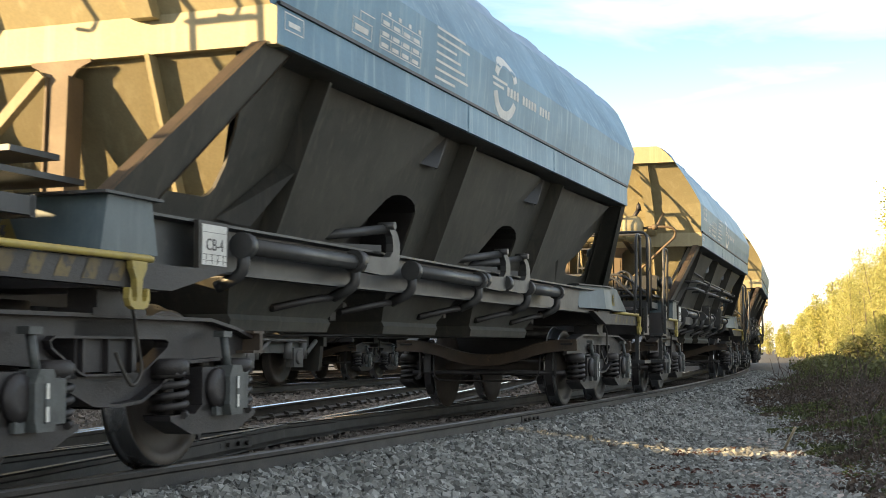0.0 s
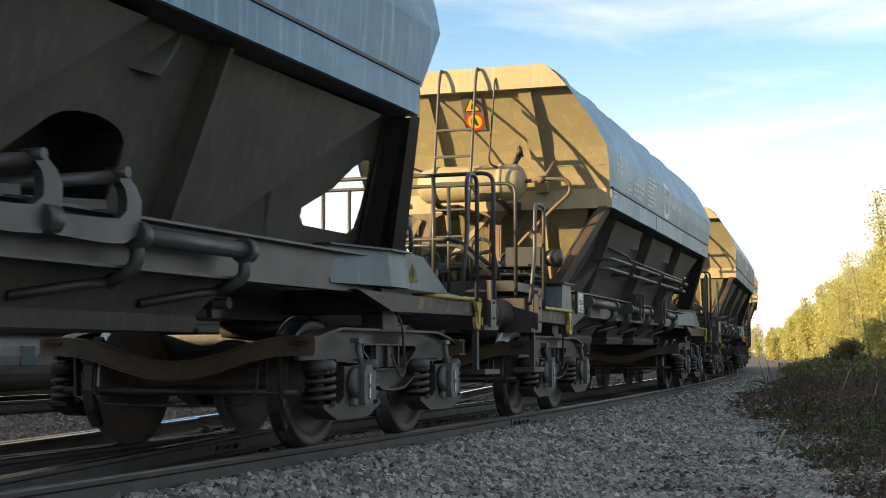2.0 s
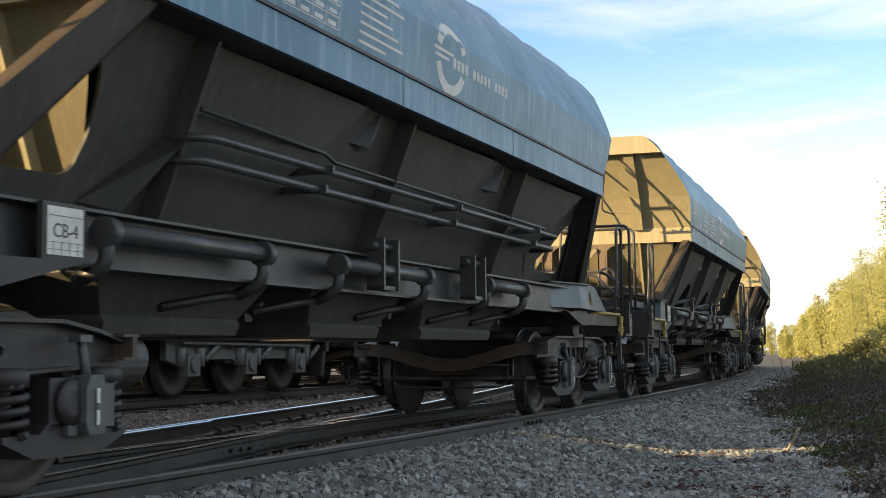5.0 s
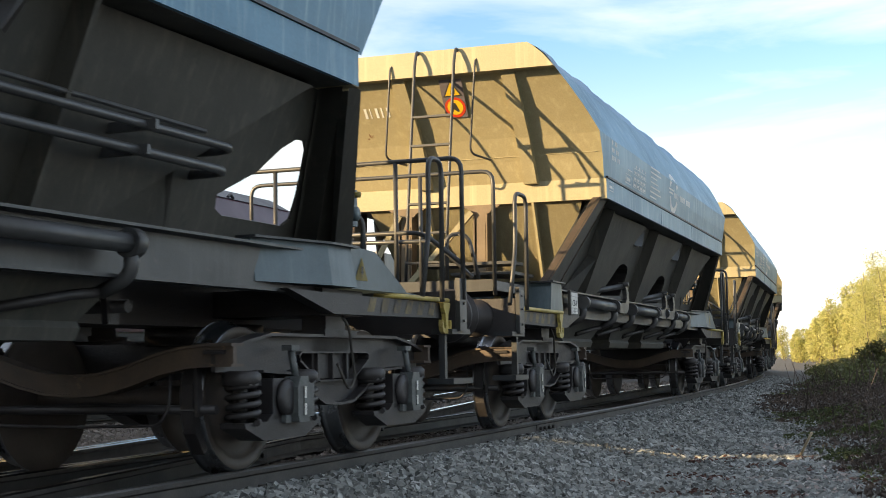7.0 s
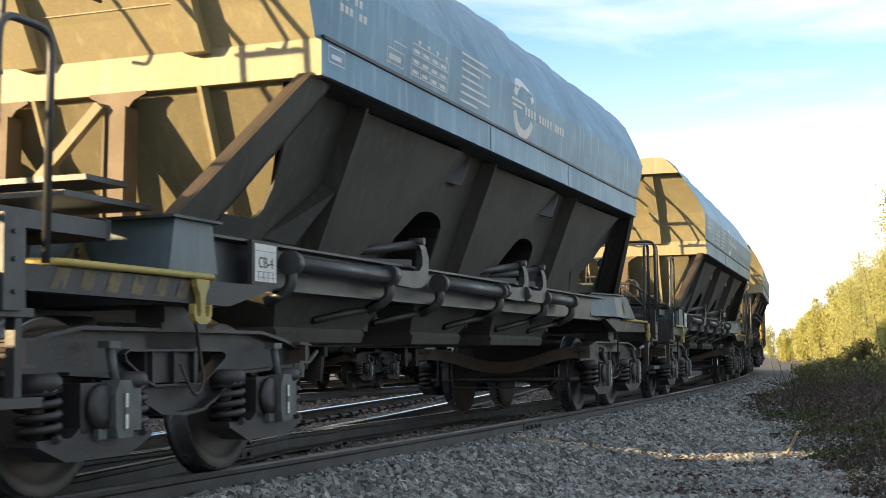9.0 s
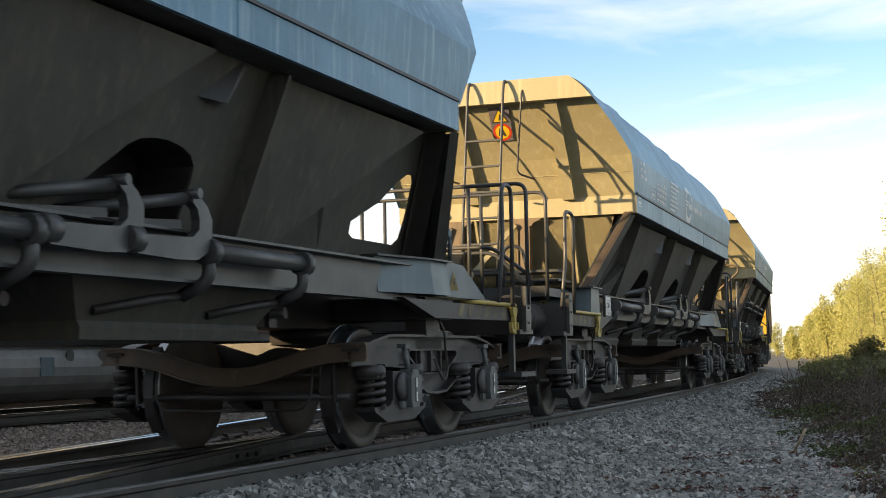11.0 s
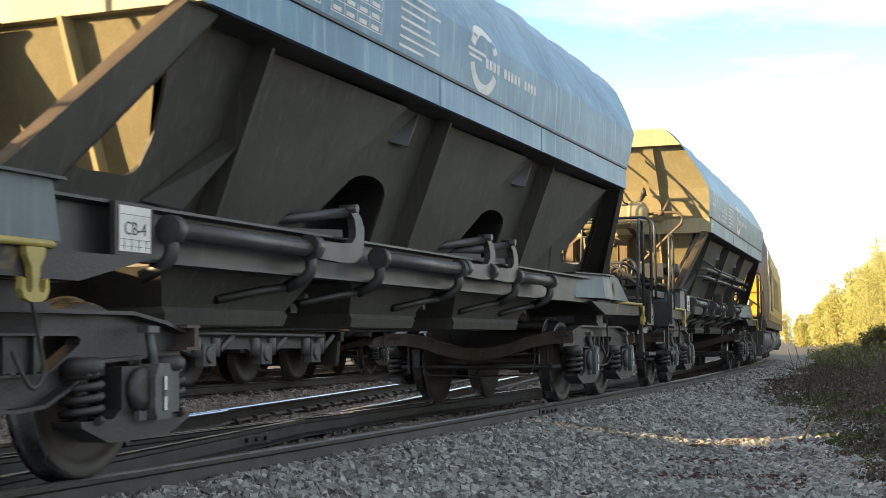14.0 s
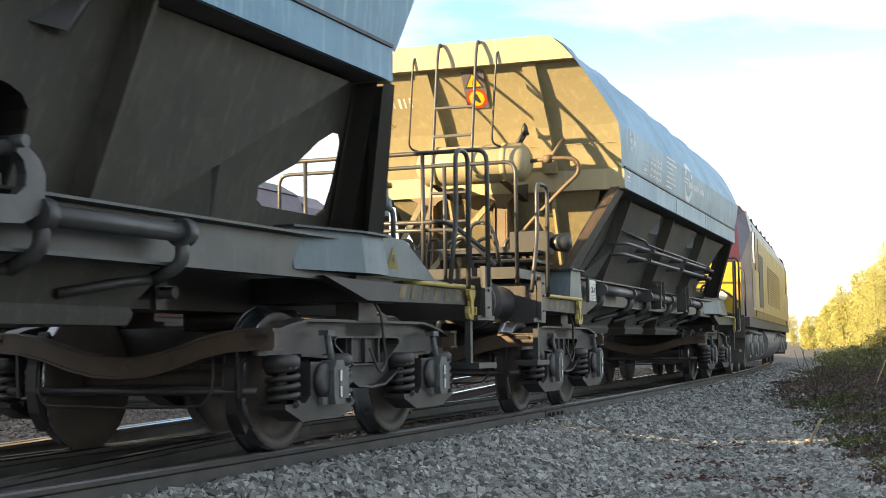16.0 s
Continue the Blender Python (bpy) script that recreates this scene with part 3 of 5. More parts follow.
def hopper_wagon(tank, label):
    top = new("hopper_wagon")
    tagged(top, label, "hopper wagon", "wagons of the train")
    # upper body: sides and end walls are parts of their own
    for s in (1, -1):
        bm = bmesh.new()
        vs = [[bm.verts.new((s * w, y * e + 0.08 * (y if abs(y) == 1 else 0), z)) for y in (-1, -0.5, 0, 0.5, 1)] for z, w, e in LEVELS]
        for a, b in zip(vs, vs[1:]):
            for i in range(4):
                bm.faces.new((a[i], a[i + 1], b[i + 1], b[i]))
        bmesh.ops.recalc_face_normals(bm, faces=bm.faces)
        part("side_wall", bm, M_BODY, top, "weathered grey side wall in blue shade tone with faded markings")
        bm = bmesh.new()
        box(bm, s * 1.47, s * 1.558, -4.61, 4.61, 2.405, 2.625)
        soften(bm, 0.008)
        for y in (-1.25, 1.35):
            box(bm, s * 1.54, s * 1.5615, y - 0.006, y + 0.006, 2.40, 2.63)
        part("waist_band", bm, M_BODY, top, "plain grey waist band in the sides' blue shade tone")
        # the groove's shaded line, put in as a thin dark strip
        bm = bmesh.new()
        box(bm, s * 1.545, s * 1.572, -4.60, 4.60, 2.628, 2.650)
        part("drip_edge", bm, M_GRIME_SHADE, top, "thin dark strip standing for the shaded groove above the waist")
    for e in (1, -1):
        bm = bmesh.new()
        vs = [[bm.verts.new((s * w, e * q, z)) for s in (-1, -0.33, 0.33, 1)] for z, w, q in LEVELS]
        for a, b in zip(vs, vs[1:]):
            for i in range(3):
                bm.faces.new((a[i], a[i + 1], b[i + 1], b[i]))
        wall = part("end_wall", bm, M_END, top, "grey end wall in tan sunlit tone with rust scabs, leaning outwards")
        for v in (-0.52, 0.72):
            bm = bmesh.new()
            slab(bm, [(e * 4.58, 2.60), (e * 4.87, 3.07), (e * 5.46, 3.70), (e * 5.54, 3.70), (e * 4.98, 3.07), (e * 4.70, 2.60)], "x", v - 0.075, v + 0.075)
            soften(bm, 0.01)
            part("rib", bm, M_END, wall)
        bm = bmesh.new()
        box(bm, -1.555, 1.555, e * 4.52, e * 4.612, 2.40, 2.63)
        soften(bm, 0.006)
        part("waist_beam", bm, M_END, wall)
    # roof
    bm = bmesh.new()
    lv = CAP
    n = 40
    for s in (1, -1):
        prev = None
        for i in range(n + 1):
            f = -1 + 2 * i / n
            rip = 0.012 * math.sin(i * 2.1) + 0.008 * math.sin(i * 0.9 + 1)
            row = [bm.verts.new((s * (w + (rip if 0 < j else 0)), f * e, z + (rip if j else 0))) for j, (z, w, e) in enumerate(lv)]
            row.append(bm.verts.new((0, f * lv[-1][2], lv[-1][0] + 0.03)))
            if prev:
                for j in range(len(row) - 1):
                    bm.faces.new((prev[j], row[j], row[j + 1], prev[j + 1])).smooth = True
            prev = row
    bmesh.ops.remove_doubles(bm, verts=bm.verts, dist=0.0005)
    part("roof", bm, M_COVER, top, "rippled blue-grey roof cover")
    for e in (1, -1):
        bm = bmesh.new()
        out = [(-w, z) for z, w, _ in CAP] + [(w, z) for z, w, _ in CAP[::-1]]
        slab(bm, out, "y", e * 5.42, e * 5.62)
        part("roof_end", bm, M_END, top, "pale hood plate at the roof end")
    # hopper sides with their openings
    for s in (1, -1):
        holes = [[(3.93, 0.26), (3.96, 0.18), (4.05, 0.15), (4.80, 0.15), (4.88, 0.20), (4.87, 0.35), (4.84, 0.47), (4.79, 0.62), (4.73, 0.67), (4.62, 0.665), (4.48, 0.59), (4.29, 0.43)],
                 [(-4.39, 0.17), (-4.75, 0.16), (-4.83, 0.17), (-4.85, 0.22), (-4.38, 0.70), (-4.35, 0.72), (-4.33, 0.69), (-4.29, 0.56), (-4.27, 0.36), (-4.30, 0.23), (-4.34, 0.19)]]
        if not tank:
            holes += [arch(-1.56), arch(1.28)]
        bm = bmesh.new()
        sheet(bm, [(-5.15, 0), (5.22, 0), (4.80, 1), (-4.36, 1)], holes, lambda a, b: side_point(s, a, b), 0.02)
        hop = part("hopper_side", bm, M_HOPPER, top, "grimy hopper side sloping inwards, its shade in the dark tone")
        # plate ribs standing out from the sheet, their outer edge folded over
        for u in (-3.60, -0.68, 2.20):
            bm = bmesh.new()
            p, q = Vector(side_point(s, u, -0.01)), Vector(side_point(s, u, 1.0))
            o = Vector((s * 0.12, 0, -0.045))
            slabs = [(p, q, q + o, p + o, 0.014), (p + o, q + o, q + o * 1.10, p + o * 1.10, 0.034)]
            for w0, w1, w2, w3, d in slabs:
                vs = [[bm.verts.new(w + Vector((0, k * d / 2, 0))) for w in (w0, w1, w2, w3)] for k in (-1, 1)]
                for i in range(4):
                    bm.faces.new((vs[0][i], vs[0][(i + 1) % 4], vs[1][(i + 1) % 4], vs[1][i]))
                bm.faces.new(vs[0][::-1])
                bm.faces.new(vs[1])
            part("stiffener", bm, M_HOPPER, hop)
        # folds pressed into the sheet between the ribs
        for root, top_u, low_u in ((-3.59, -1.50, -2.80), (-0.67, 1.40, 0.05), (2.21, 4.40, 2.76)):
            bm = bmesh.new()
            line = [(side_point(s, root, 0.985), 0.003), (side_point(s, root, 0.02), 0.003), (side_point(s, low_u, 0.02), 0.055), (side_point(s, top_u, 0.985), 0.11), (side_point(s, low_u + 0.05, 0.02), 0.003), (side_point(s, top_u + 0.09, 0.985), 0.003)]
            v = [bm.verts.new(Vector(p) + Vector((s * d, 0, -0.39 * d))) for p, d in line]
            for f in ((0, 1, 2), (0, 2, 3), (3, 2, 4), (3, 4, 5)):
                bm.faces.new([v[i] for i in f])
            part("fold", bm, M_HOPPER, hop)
            bm = bmesh.new()
            mid_top, mid_low = root + (top_u - root) * 0.42, root + (low_u - root) * 0.62
            bar(bm, Vector(side_point(s, mid_top, 0.95)) + Vector((s * 0.034, 0, -0.012)), Vector(side_point(s, mid_low, 0.06)) + Vector((s * 0.026, 0, -0.008)), 0.016, 0.010)
            part("weld_seam", bm, M_HOPPER, hop)
        # small hollow fins under the waist, their shade put into a darker tone
        for u in (-1.39, 1.53):
            bm = bmesh.new()
            p, q, r = Vector(side_point(s, u, 0.735)), Vector(side_point(s, u + 0.36, 1.0)), Vector(side_point(s, u + 0.17, 0.735)) + Vector((s * 0.09, 0, -0.02))
            v = [bm.verts.new(w) for w in (p, q, r, q + Vector((0, 0.06, 0)), r + Vector((-s * 0.06, 0.09, 0)))]
            for f in ((0, 1, 2), (1, 3, 2), (2, 3, 4)):
                bm.faces.new([v[i] for i in f])
            part("fin", bm, M_GRIME_SHADE, hop)
        # gusset plates: one from the sill to the first rib, one short one beside the far opening
        for rows in ([(-4.20, 0.06), (-3.95, 0.03), (-3.61, 0.40), (-3.61, 0.47)], [(3.36, 0.0), (3.36, 0.30), (3.40, 0.40), (3.40, 0.0)]):
            bm = bmesh.new()
            near, far_ = (0.015, 0.13) if rows[0][0] < 0 else (0.11, 0.005)
            lo = [bm.verts.new(Vector(side_point(s, u, k)) + Vector((s * (near if i in (0, 3) else far_), 0, 0))) for i, (u, k) in enumerate(rows)]
            f = bm.faces.new(lo)
            bmesh.ops.solidify(bm, geom=[f], thickness=0.012)
            part("gusset", bm, M_HOPPER, hop)
        # recess lining darker than the sheet: its shade is put into the colour
        if not tank:
            for u in (-1.56, 1.28):
                bm = bmesh.new()
                line = arch(u)
                a = [bm.verts.new(Vector(side_point(s, *p))) for p in line]
                b = [bm.verts.new(Vector(side_point(s, *p)) + Vector((-s * 0.45, 0.10, 0.02))) for p in line]
                for i in range(len(line) - 1):
                    bm.faces.new((a[i], a[i + 1], b[i + 1], b[i]))
                bm.faces.new(b)
                part("hood", bm, M_GRIME_SHADE, hop, "arched recess in the hopper side, its shade painted dark")
    # end slopes and the lower chutes
    for e in (1, -1):
        bm = bmesh.new()
        bend = [(4.55, 2.42, 1.27), (4.12, 1.98, 1.11), (3.77, 1.63, 0.97), (3.35, 1.30, 0.86)]
        if e < 0:
            bend = [(4.55, 2.42, 1.27), (4.36, 1.98, 1.11), (4.20, 1.63, 0.97), (4.02, 1.30, 0.86)]
        vs = [[bm.verts.new((x, e * y, z)) for x in (-w, w)] for y, z, w in bend]
        fs = [bm.faces.new((p[0], p[1], q[1], q[0])) for p, q in zip(vs, vs[1:])]
        bmesh.ops.solidify(bm, geom=fs, thickness=0.02)
        bmesh.ops.recalc_face_normals(bm, faces=bm.faces)
        part("end_slope", bm, M_END, top, "grey sloping hopper end in tan sunlit tone")
    for y0, y1 in ((-4.0, -2.05), (-1.45, 0.25), (0.75, 3.1)):
        bm = bmesh.new()
        lv = [(1.41, 0.90, 0.0), (1.12, 0.92, 0.02), (0.90, 0.80, 0.22), (0.865, 0.82, 0.22), (0.80, 0.80, 0.24)]
        vs = [[bm.verts.new(p) for p in ((w, y0 + t, z), (w, y1 - t, z), (-w, y1 - t, z), (-w, y0 + t, z))] for z, w, t in lv]
        for p, q in zip(vs, vs[1:]):
            for i in range(4):
                bm.faces.new((p[i], p[(i + 1) % 4], q[(i + 1) % 4], q[i]))
        bm.faces.new(vs[-1])
        bm.faces.new(vs[0][::-1])
        part("discharge_chute", bm, M_HOPPER, top, "grimy discharge chute under the hopper")
    for y in (-1.78, 0.50, 3.45):
        bm = bmesh.new()
        tube(bm, [(-0.72, y, 1.0), (0.72, y, 1.0)], 0.038, 10)
        for x in (-0.6, 0.6):
            slab(bm, [(y - 0.09, 1.20), (y + 0.09, 1.20), (y + 0.05, 0.90), (y - 0.05, 0.90)], "x", x - 0.02, x + 0.02)
        part("cross_shaft", bm, M_GRIME_SHADE, top, "greasy cross shaft between the chutes")
    for s in (1, -1):
        bm = bmesh.new()
        box(bm, s * 1.27, s * 1.53, -4.50, 4.52, 2.402, 2.418)
        part("soffit", bm, M_HOPPER, top, "underside of the waist band, its shade in the dark tone")
    # underframe
    for s in (1, -1):
        bm = bmesh.new()
        slab(bm, [(s * x, z) for x, z in ((1.02, 1.11), (1.13, 1.11), (1.13, 1.128), (1.042, 1.134), (1.042, 1.38), (1.13, 1.386), (1.13, 1.402), (1.02, 1.402))], "y", -5.3, 5.3)
        sill = part("sill", bm, M_FRAME, top, "dark blue-grey side sill")
        bm = bmesh.new()
        box(bm, s * 0.86, s * 1.00, -5.1, 5.1, 1.388, 1.400)
        part("ledge", bm, M_FRAME, sill)
        for e in (1, -1):
            bm = bmesh.new()
            if e > 0:
                plan = [(0.45, 4.30), (1.05, 4.30), (1.215, 5.02), (1.215, 5.40), (0.45, 5.44)]
                vs = [[bm.verts.new((s * (x - i), y - (i if y > 5.3 else 0), z)) for x, y in plan] for z, i in ((1.17, 0.0), (1.44, 0.035))]
                for i in range(5):
                    bm.faces.new((vs[0][i], vs[0][(i + 1) % 5], vs[1][(i + 1) % 5], vs[1][i]))
                bm.faces.new(vs[0][::-1])
                bm.faces.new(vs[1])
            else:
                slab(bm, [(-5.26, 1.16), (-5.32, 1.44), (-5.72, 1.44), (-5.78, 1.16)], "x", s * 0.30, s * 1.20)
            soften(bm, 0.012)
            bx = part("corner_box", bm, M_BOXP, top, "clean blue-grey box over the bogie")
            if e > 0:
                bm = bmesh.new()
                slab(bm, [(5.36, 1.165), (5.36, 1.455), (5.76, 1.44), (6.30, 1.185), (6.30, 1.165)], "x", s * 1.165, s * 1.185)
                strip(bm, [(s * 0.80, y, z) for y, z in ((5.36, 1.462), (5.76, 1.447), (6.32, 1.185), (6.75, 1.165))], (0.32, 0, 0), 0.012)
                part("web_plate", bm, M_BOXP, bx, "sloping blue-grey web plate")
                tri = lambda k: [(s * 1.190, 5.52 + 0.105 * k * a, 1.285 + 0.10 * k * b) for a, b in ((-1, -0.6), (1, -0.6), (0.1, 1.0))]
            else:
                tri = lambda k: [(s * (0.64 + 0.10 * k * a), -5.79 + 0.02 * k * b, 1.265 + 0.10 * k * b) for a, b in ((-1, -0.7), (1, -0.7), (0, 1.0))]
            bm = bmesh.new()
            f = bm.faces.new([bm.verts.new(p) for p in tri(1.0)])
            bmesh.ops.solidify(bm, geom=[f], thickness=0.004)
            sign = part("decal", bm, M_YELLOW, bx, "yellow warning triangle")
            bm = bmesh.new()
            m = [sum(c) / 3 for c in zip(*tri(1.0))]
            d = (0.006, 0) if e > 0 else (0, -0.006)
            bolt = [(-0.012, 0.045), (0.018, 0.045), (0.002, 0.012), (0.024, 0.012), (-0.012, -0.04), (-0.002, -0.004), (-0.022, -0.004)]
            bm.faces.new([bm.verts.new((m[0] + s * d[0] + (a if e < 0 else 0), m[1] + d[1] + (a if e > 0 else 0), m[2] + b)) for a, b in bolt])
            part("bolt_mark", bm, M_BLACK, sign)
            bm = bmesh.new()
            if e > 0:
                slab(bm, [(s * 0.43, 4.28), (s * 1.06, 4.28), (s * 1.225, 5.02), (s * 1.225, 5.42), (s * 0.43, 5.44)], "z", 1.44, 1.455)
            else:
                box(bm, s * 0.26, s * 1.235, -5.79, -5.26, 1.44, 1.455)
            part("box_lid", bm, M_FRAME, bx)
            bm = bmesh.new()
            slab(bm, [(e * 4.45, 1.13), (e * 5.1, 0.985), (e * 7.10, 1.00), (e * 7.10, 1.12), (e * 5.1, 1.12)], "x", s * 1.10, s * 1.19)
            part("outer_beam", bm, M_GRIME_SHADE, top, "dark outer beam over the bogie")
            bm = bmesh.new()
            for i in range(6):
                y0 = (5.60 if e > 0 else -6.80) + i * 0.22
                v = [bm.verts.new((s * 1.193, y, z)) for y, z in ((y0, 1.015), (y0 + 0.11, 1.015), (y0 + 0.17, 1.115), (y0 + 0.06, 1.115))]
                bm.faces.new(v)
            part("hazard_stripe", bm, M_STRIPE, top, "worn yellow warning stripes")
            bm = bmesh.new()
            q0, q1 = (6.05, 7.12) if e > 0 else (-6.75, -5.30)
            tube(bm, [(s * 1.06, q0 - 0.05, 1.142), (s * 1.215, q0, 1.140), (s * 1.215, q1, 1.140), (s * 1.06, q1 + 0.04, 1.142)], 0.019, 8, 0.08)
            part("step_edge", bm, M_YELLOW, top, "chipped yellow step edge")
            bm = bmesh.new()
            half_hook = [(0.085, 1.12), (0.078, 1.08), (0.036, 1.03), (0.026, 0.94), (0.040, 0.918), (0.070, 0.918), (0.086, 0.94), (0.088, 0.975), (0.112, 0.985), (0.118, 0.93), (0.095, 0.892), (0.05, 0.876)]
            h = half_hook + [(-p, q) for p, q in half_hook[::-1]]
            slab(bm, [((7.0 if e > 0 else -5.48) + a * 0.82, b) for a, b in h], "x", s * 1.20, s * 1.235)
            soften(bm, 0.006)
            part("rope_hook", bm, M_YELLOW, top, "pale yellow double rope hook")
            # channel strut from the waist to the box: a broad web with two flanges
            bm = bmesh.new()
            web = [(s * 1.49, e * 4.28, 2.42), (s * 1.49, e * 4.62, 2.42), (s * 1.14, e * 5.66, 1.44), (s * 1.14, e * 5.22, 1.44)]
            if e > 0:
                web = [(s * 1.34, 4.60, 2.42), (s * 1.34, 4.84, 2.42), (s * 0.97, 5.44, 1.44), (s * 0.97, 4.92, 1.44)]
            vs = [[bm.verts.new(Vector(p) + Vector((o, 0, 0))) for p in web] for o in (0, -s * 0.02)]
            bm.faces.new(vs[0])
            bm.faces.new(vs[1][::-1])
            for i in range(4):
                bm.faces.new((vs[0][i], vs[0][(i + 1) % 4], vs[1][(i + 1) % 4], vs[1][i]))
            strut = part("strut", bm, M_HOPPER, top, "broad channel strut, its shade in the dark tone")
            # flanges of the sunward end carry their sunlight as a brown tone
            for i, j in ((1, 2), (0, 3)):
                bm = bmesh.new()
                a, b = Vector(web[i]), Vector(web[j])
                q = [bm.verts.new(p + Vector((d, w, 0))) for p, w in ((a, 0), (b, 0)) for d in ((s * 0.15, 0.0) if e > 0 else (s * 0.012, -s * 0.09))]
                f = bm.faces.new((q[0], q[1], q[3], q[2]))
                bmesh.ops.solidify(bm, geom=[f], thickness=0.015)
                part("flange", bm, M_STRUT_SUN if e < 0 else M_HOPPER, strut, "flange with its sunlit brown put into the colour" if e < 0 else "")
            if e > 0:
                bm = bmesh.new()
                f = bm.faces.new([bm.verts.new(p) for p in ((s * 1.49, 4.68, 2.42), (s * 1.49, 4.86, 2.42), (s * 1.12, 5.46, 1.44), (s * 1.12, 5.20, 1.44))])
                bmesh.ops.solidify(bm, geom=[f], thickness=0.016)
                part("lip", bm, M_HOPPER, strut)
    for e in (1, -1):
        bm = bmesh.new()
        box(bm, -1.25, 1.25, e * 7.14, e * 7.26, 0.88, 1.22)
        soften(bm, 0.012)
        hs = part("headstock", bm, M_GRIME_SHADE, top, "dark steel headstock")
        for s in (1, -1):
            bm = bmesh.new()
            turned(bm, [(0, 0.17), (e * 0.03, 0.17), (e * 0.04, 0.13), (e * 0.36, 0.125), (e * 0.37, 0.105), (e * 0.62, 0.10), (e * 0.63, 0.23), (e * 0.655, 0.235), (e * 0.69, 0.12), (e * 0.695, 0.0)], "y", (s * 0.875, e * 7.25, 1.05), 20)
            part("buffer", bm, M_GRIME_SHADE, hs)
            bm = bmesh.new()
            x = s * 1.18
            box(bm, x - 0.09, x + 0.09, e * 7.02, e * 7.42, 0.875, 0.915)
            bar(bm, (x, e * 7.04, 0.92), (x, e * 7.04, 0.50), 0.05, 0.05)
            box(bm, x - 0.11, x + 0.11, e * 6.98, e * 7.40, 0.48, 0.525)
            part("foot_step", bm, M_FRAME, hs, "hanging shunter's foot step")
            bm = bmesh.new()
            box(bm, s * 1.26, s * 1.30, e * 7.12, e * 7.27, 0.90, 1.32)
            for z in (0.98, 1.12, 1.24):
                turned(bm, [(0, 0.012), (s * 0.012, 0.012)], "x", (s * 1.30, e * 7.20, z), 6)
            part("end_plate", bm, M_FRAME, hs)
        bm = bmesh.new()
        slab(bm, [(-0.05, 0.95), (0.05, 0.95), (0.07, 1.05), (0.03, 1.13), (-0.06, 1.12), (-0.02, 1.06)], "x", -0.04, 0.04)
        bmesh.ops.translate(bm, verts=bm.verts, vec=(0, e * 7.42, 0))
        tube(bm, [(0, e * 7.25, 1.02), (0, e * 7.42, 1.02)], 0.04, 8)
        tube(bm, [(-0.05, e * 7.45, 1.0), (-0.05, e * 7.70, 0.86), (0.05, e * 7.70, 0.86), (0.05, e * 7.45, 1.0)], 0.02, 6, 0.04)
        part("coupling", bm, M_GRIME_SHADE, hs, "screw coupling and draw hook")
        bm = bmesh.new()
        for x in (0.35,):
            tube(bm, [(x, e * 7.26, 0.95), (x, e * 7.45, 0.90), (x, e * 7.62, 0.62), (x * 0.6, e * 7.80, 0.55)], 0.025, 7, 0.12)
        part("brake_hose", bm, M_BLACK, hs, "black rubber brake hose")
    for e in (1, -1):
        bm = bmesh.new()
        box(bm, -0.26, 0.26, e * 3.4, e * 7.14, 0.92, 1.20)
        part("centre_sill", bm, M_GRIME_SHADE, top, "black centre sill")
        bm = bmesh.new()
        box(bm, -1.10, 1.10, e * 5.1, e * 5.72, 0.98, 1.16)
        part("bolster", bm, M_GRIME_SHADE, top, "black bolster over the bogie")
    # side gear: rods, brackets and clamp plates
    for s in (1, -1):
        for y0, y1 in ((-4.30, -2.65), (-1.55, 0.10), (1.65, 2.80)):
            bm = bmesh.new()
            tube(bm, [(s * 1.19, y0, 1.285), (s * 1.19, y1, 1.285)], 0.052, 12)
            for y in (y0, y1):
                tube(bm, [(s * 1.19, y - 0.04, 1.285), (s * 1.19, y + 0.04, 1.285)], 0.078, 12)
                tube(bm, [(s * 1.19, y, 1.285), (s * 1.19, y, 1.12), (s * 1.02, y - 0.02, 1.04)], 0.04, 8, 0.06)
            part("door_shaft", bm, M_PIPE, top, "grey round door shaft with cranks")
        for y, big in (((-2.05, 1.0), (0.80, 1.0), (1.48, 0.95)) if not tank else ()):
            bm = bmesh.new()
            h = [(-0.60, 1.225), (-0.20, 1.215), (0.0, 1.225), (0.11, 1.275), (0.155, 1.36), (0.16, 1.47), (0.11, 1.54), (0.0, 1.61), (-0.05, 1.60), (-0.05, 1.555), (0.0, 1.52), (0.02, 1.46), (0.015, 1.40), (-0.05, 1.355), (-0.20, 1.345), (-0.60, 1.335)]
            slab(bm, [(y + p * big, 1.285 + (q - 1.285) * big) for p, q in h], "x", s * 1.17, s * 1.225)
            soften(bm, 0.012)
            lever = part("lever", bm, M_PIPE, top, "dark curved door lever")
            bm = bmesh.new()
            tube(bm, [(s * 1.18, y - 0.02, 1.57), (s * 0.80, y - 0.72 * big, 1.46)], 0.036, 10)
            turned(bm, [(-0.03, 0.03), (0.10, 0.03)], "x", (s * 1.16, y - 0.03, 1.59), 10)
            part("arm", bm, M_PIPE, lever)
            bm = bmesh.new()
            bar(bm, (s * 1.16, y - 0.08, 1.42), (s * 0.80, y - 0.72 * big, 1.41), 0.03, 0.05)
            part("arm", bm, M_PIPE, lever)
            bm = bmesh.new()
            tube(bm, [(s * 1.20, y - 0.55, 1.30), (s * 1.20, y - 0.66, 1.30)], 0.072, 12)
            part("collar", bm, M_PIPE, lever)
        for y in ((-0.75, 1.30) if tank else ()):
            bm = bmesh.new()
            box(bm, s * 1.12, s * 1.26, y - 0.16, y - 0.135, 1.14, 1.52)
            box(bm, s * 1.12, s * 1.26, y + 0.12, y + 0.145, 1.14, 1.52)
            box(bm, s * 1.12, s * 1.24, y - 0.16, y + 0.145, 1.14, 1.17)
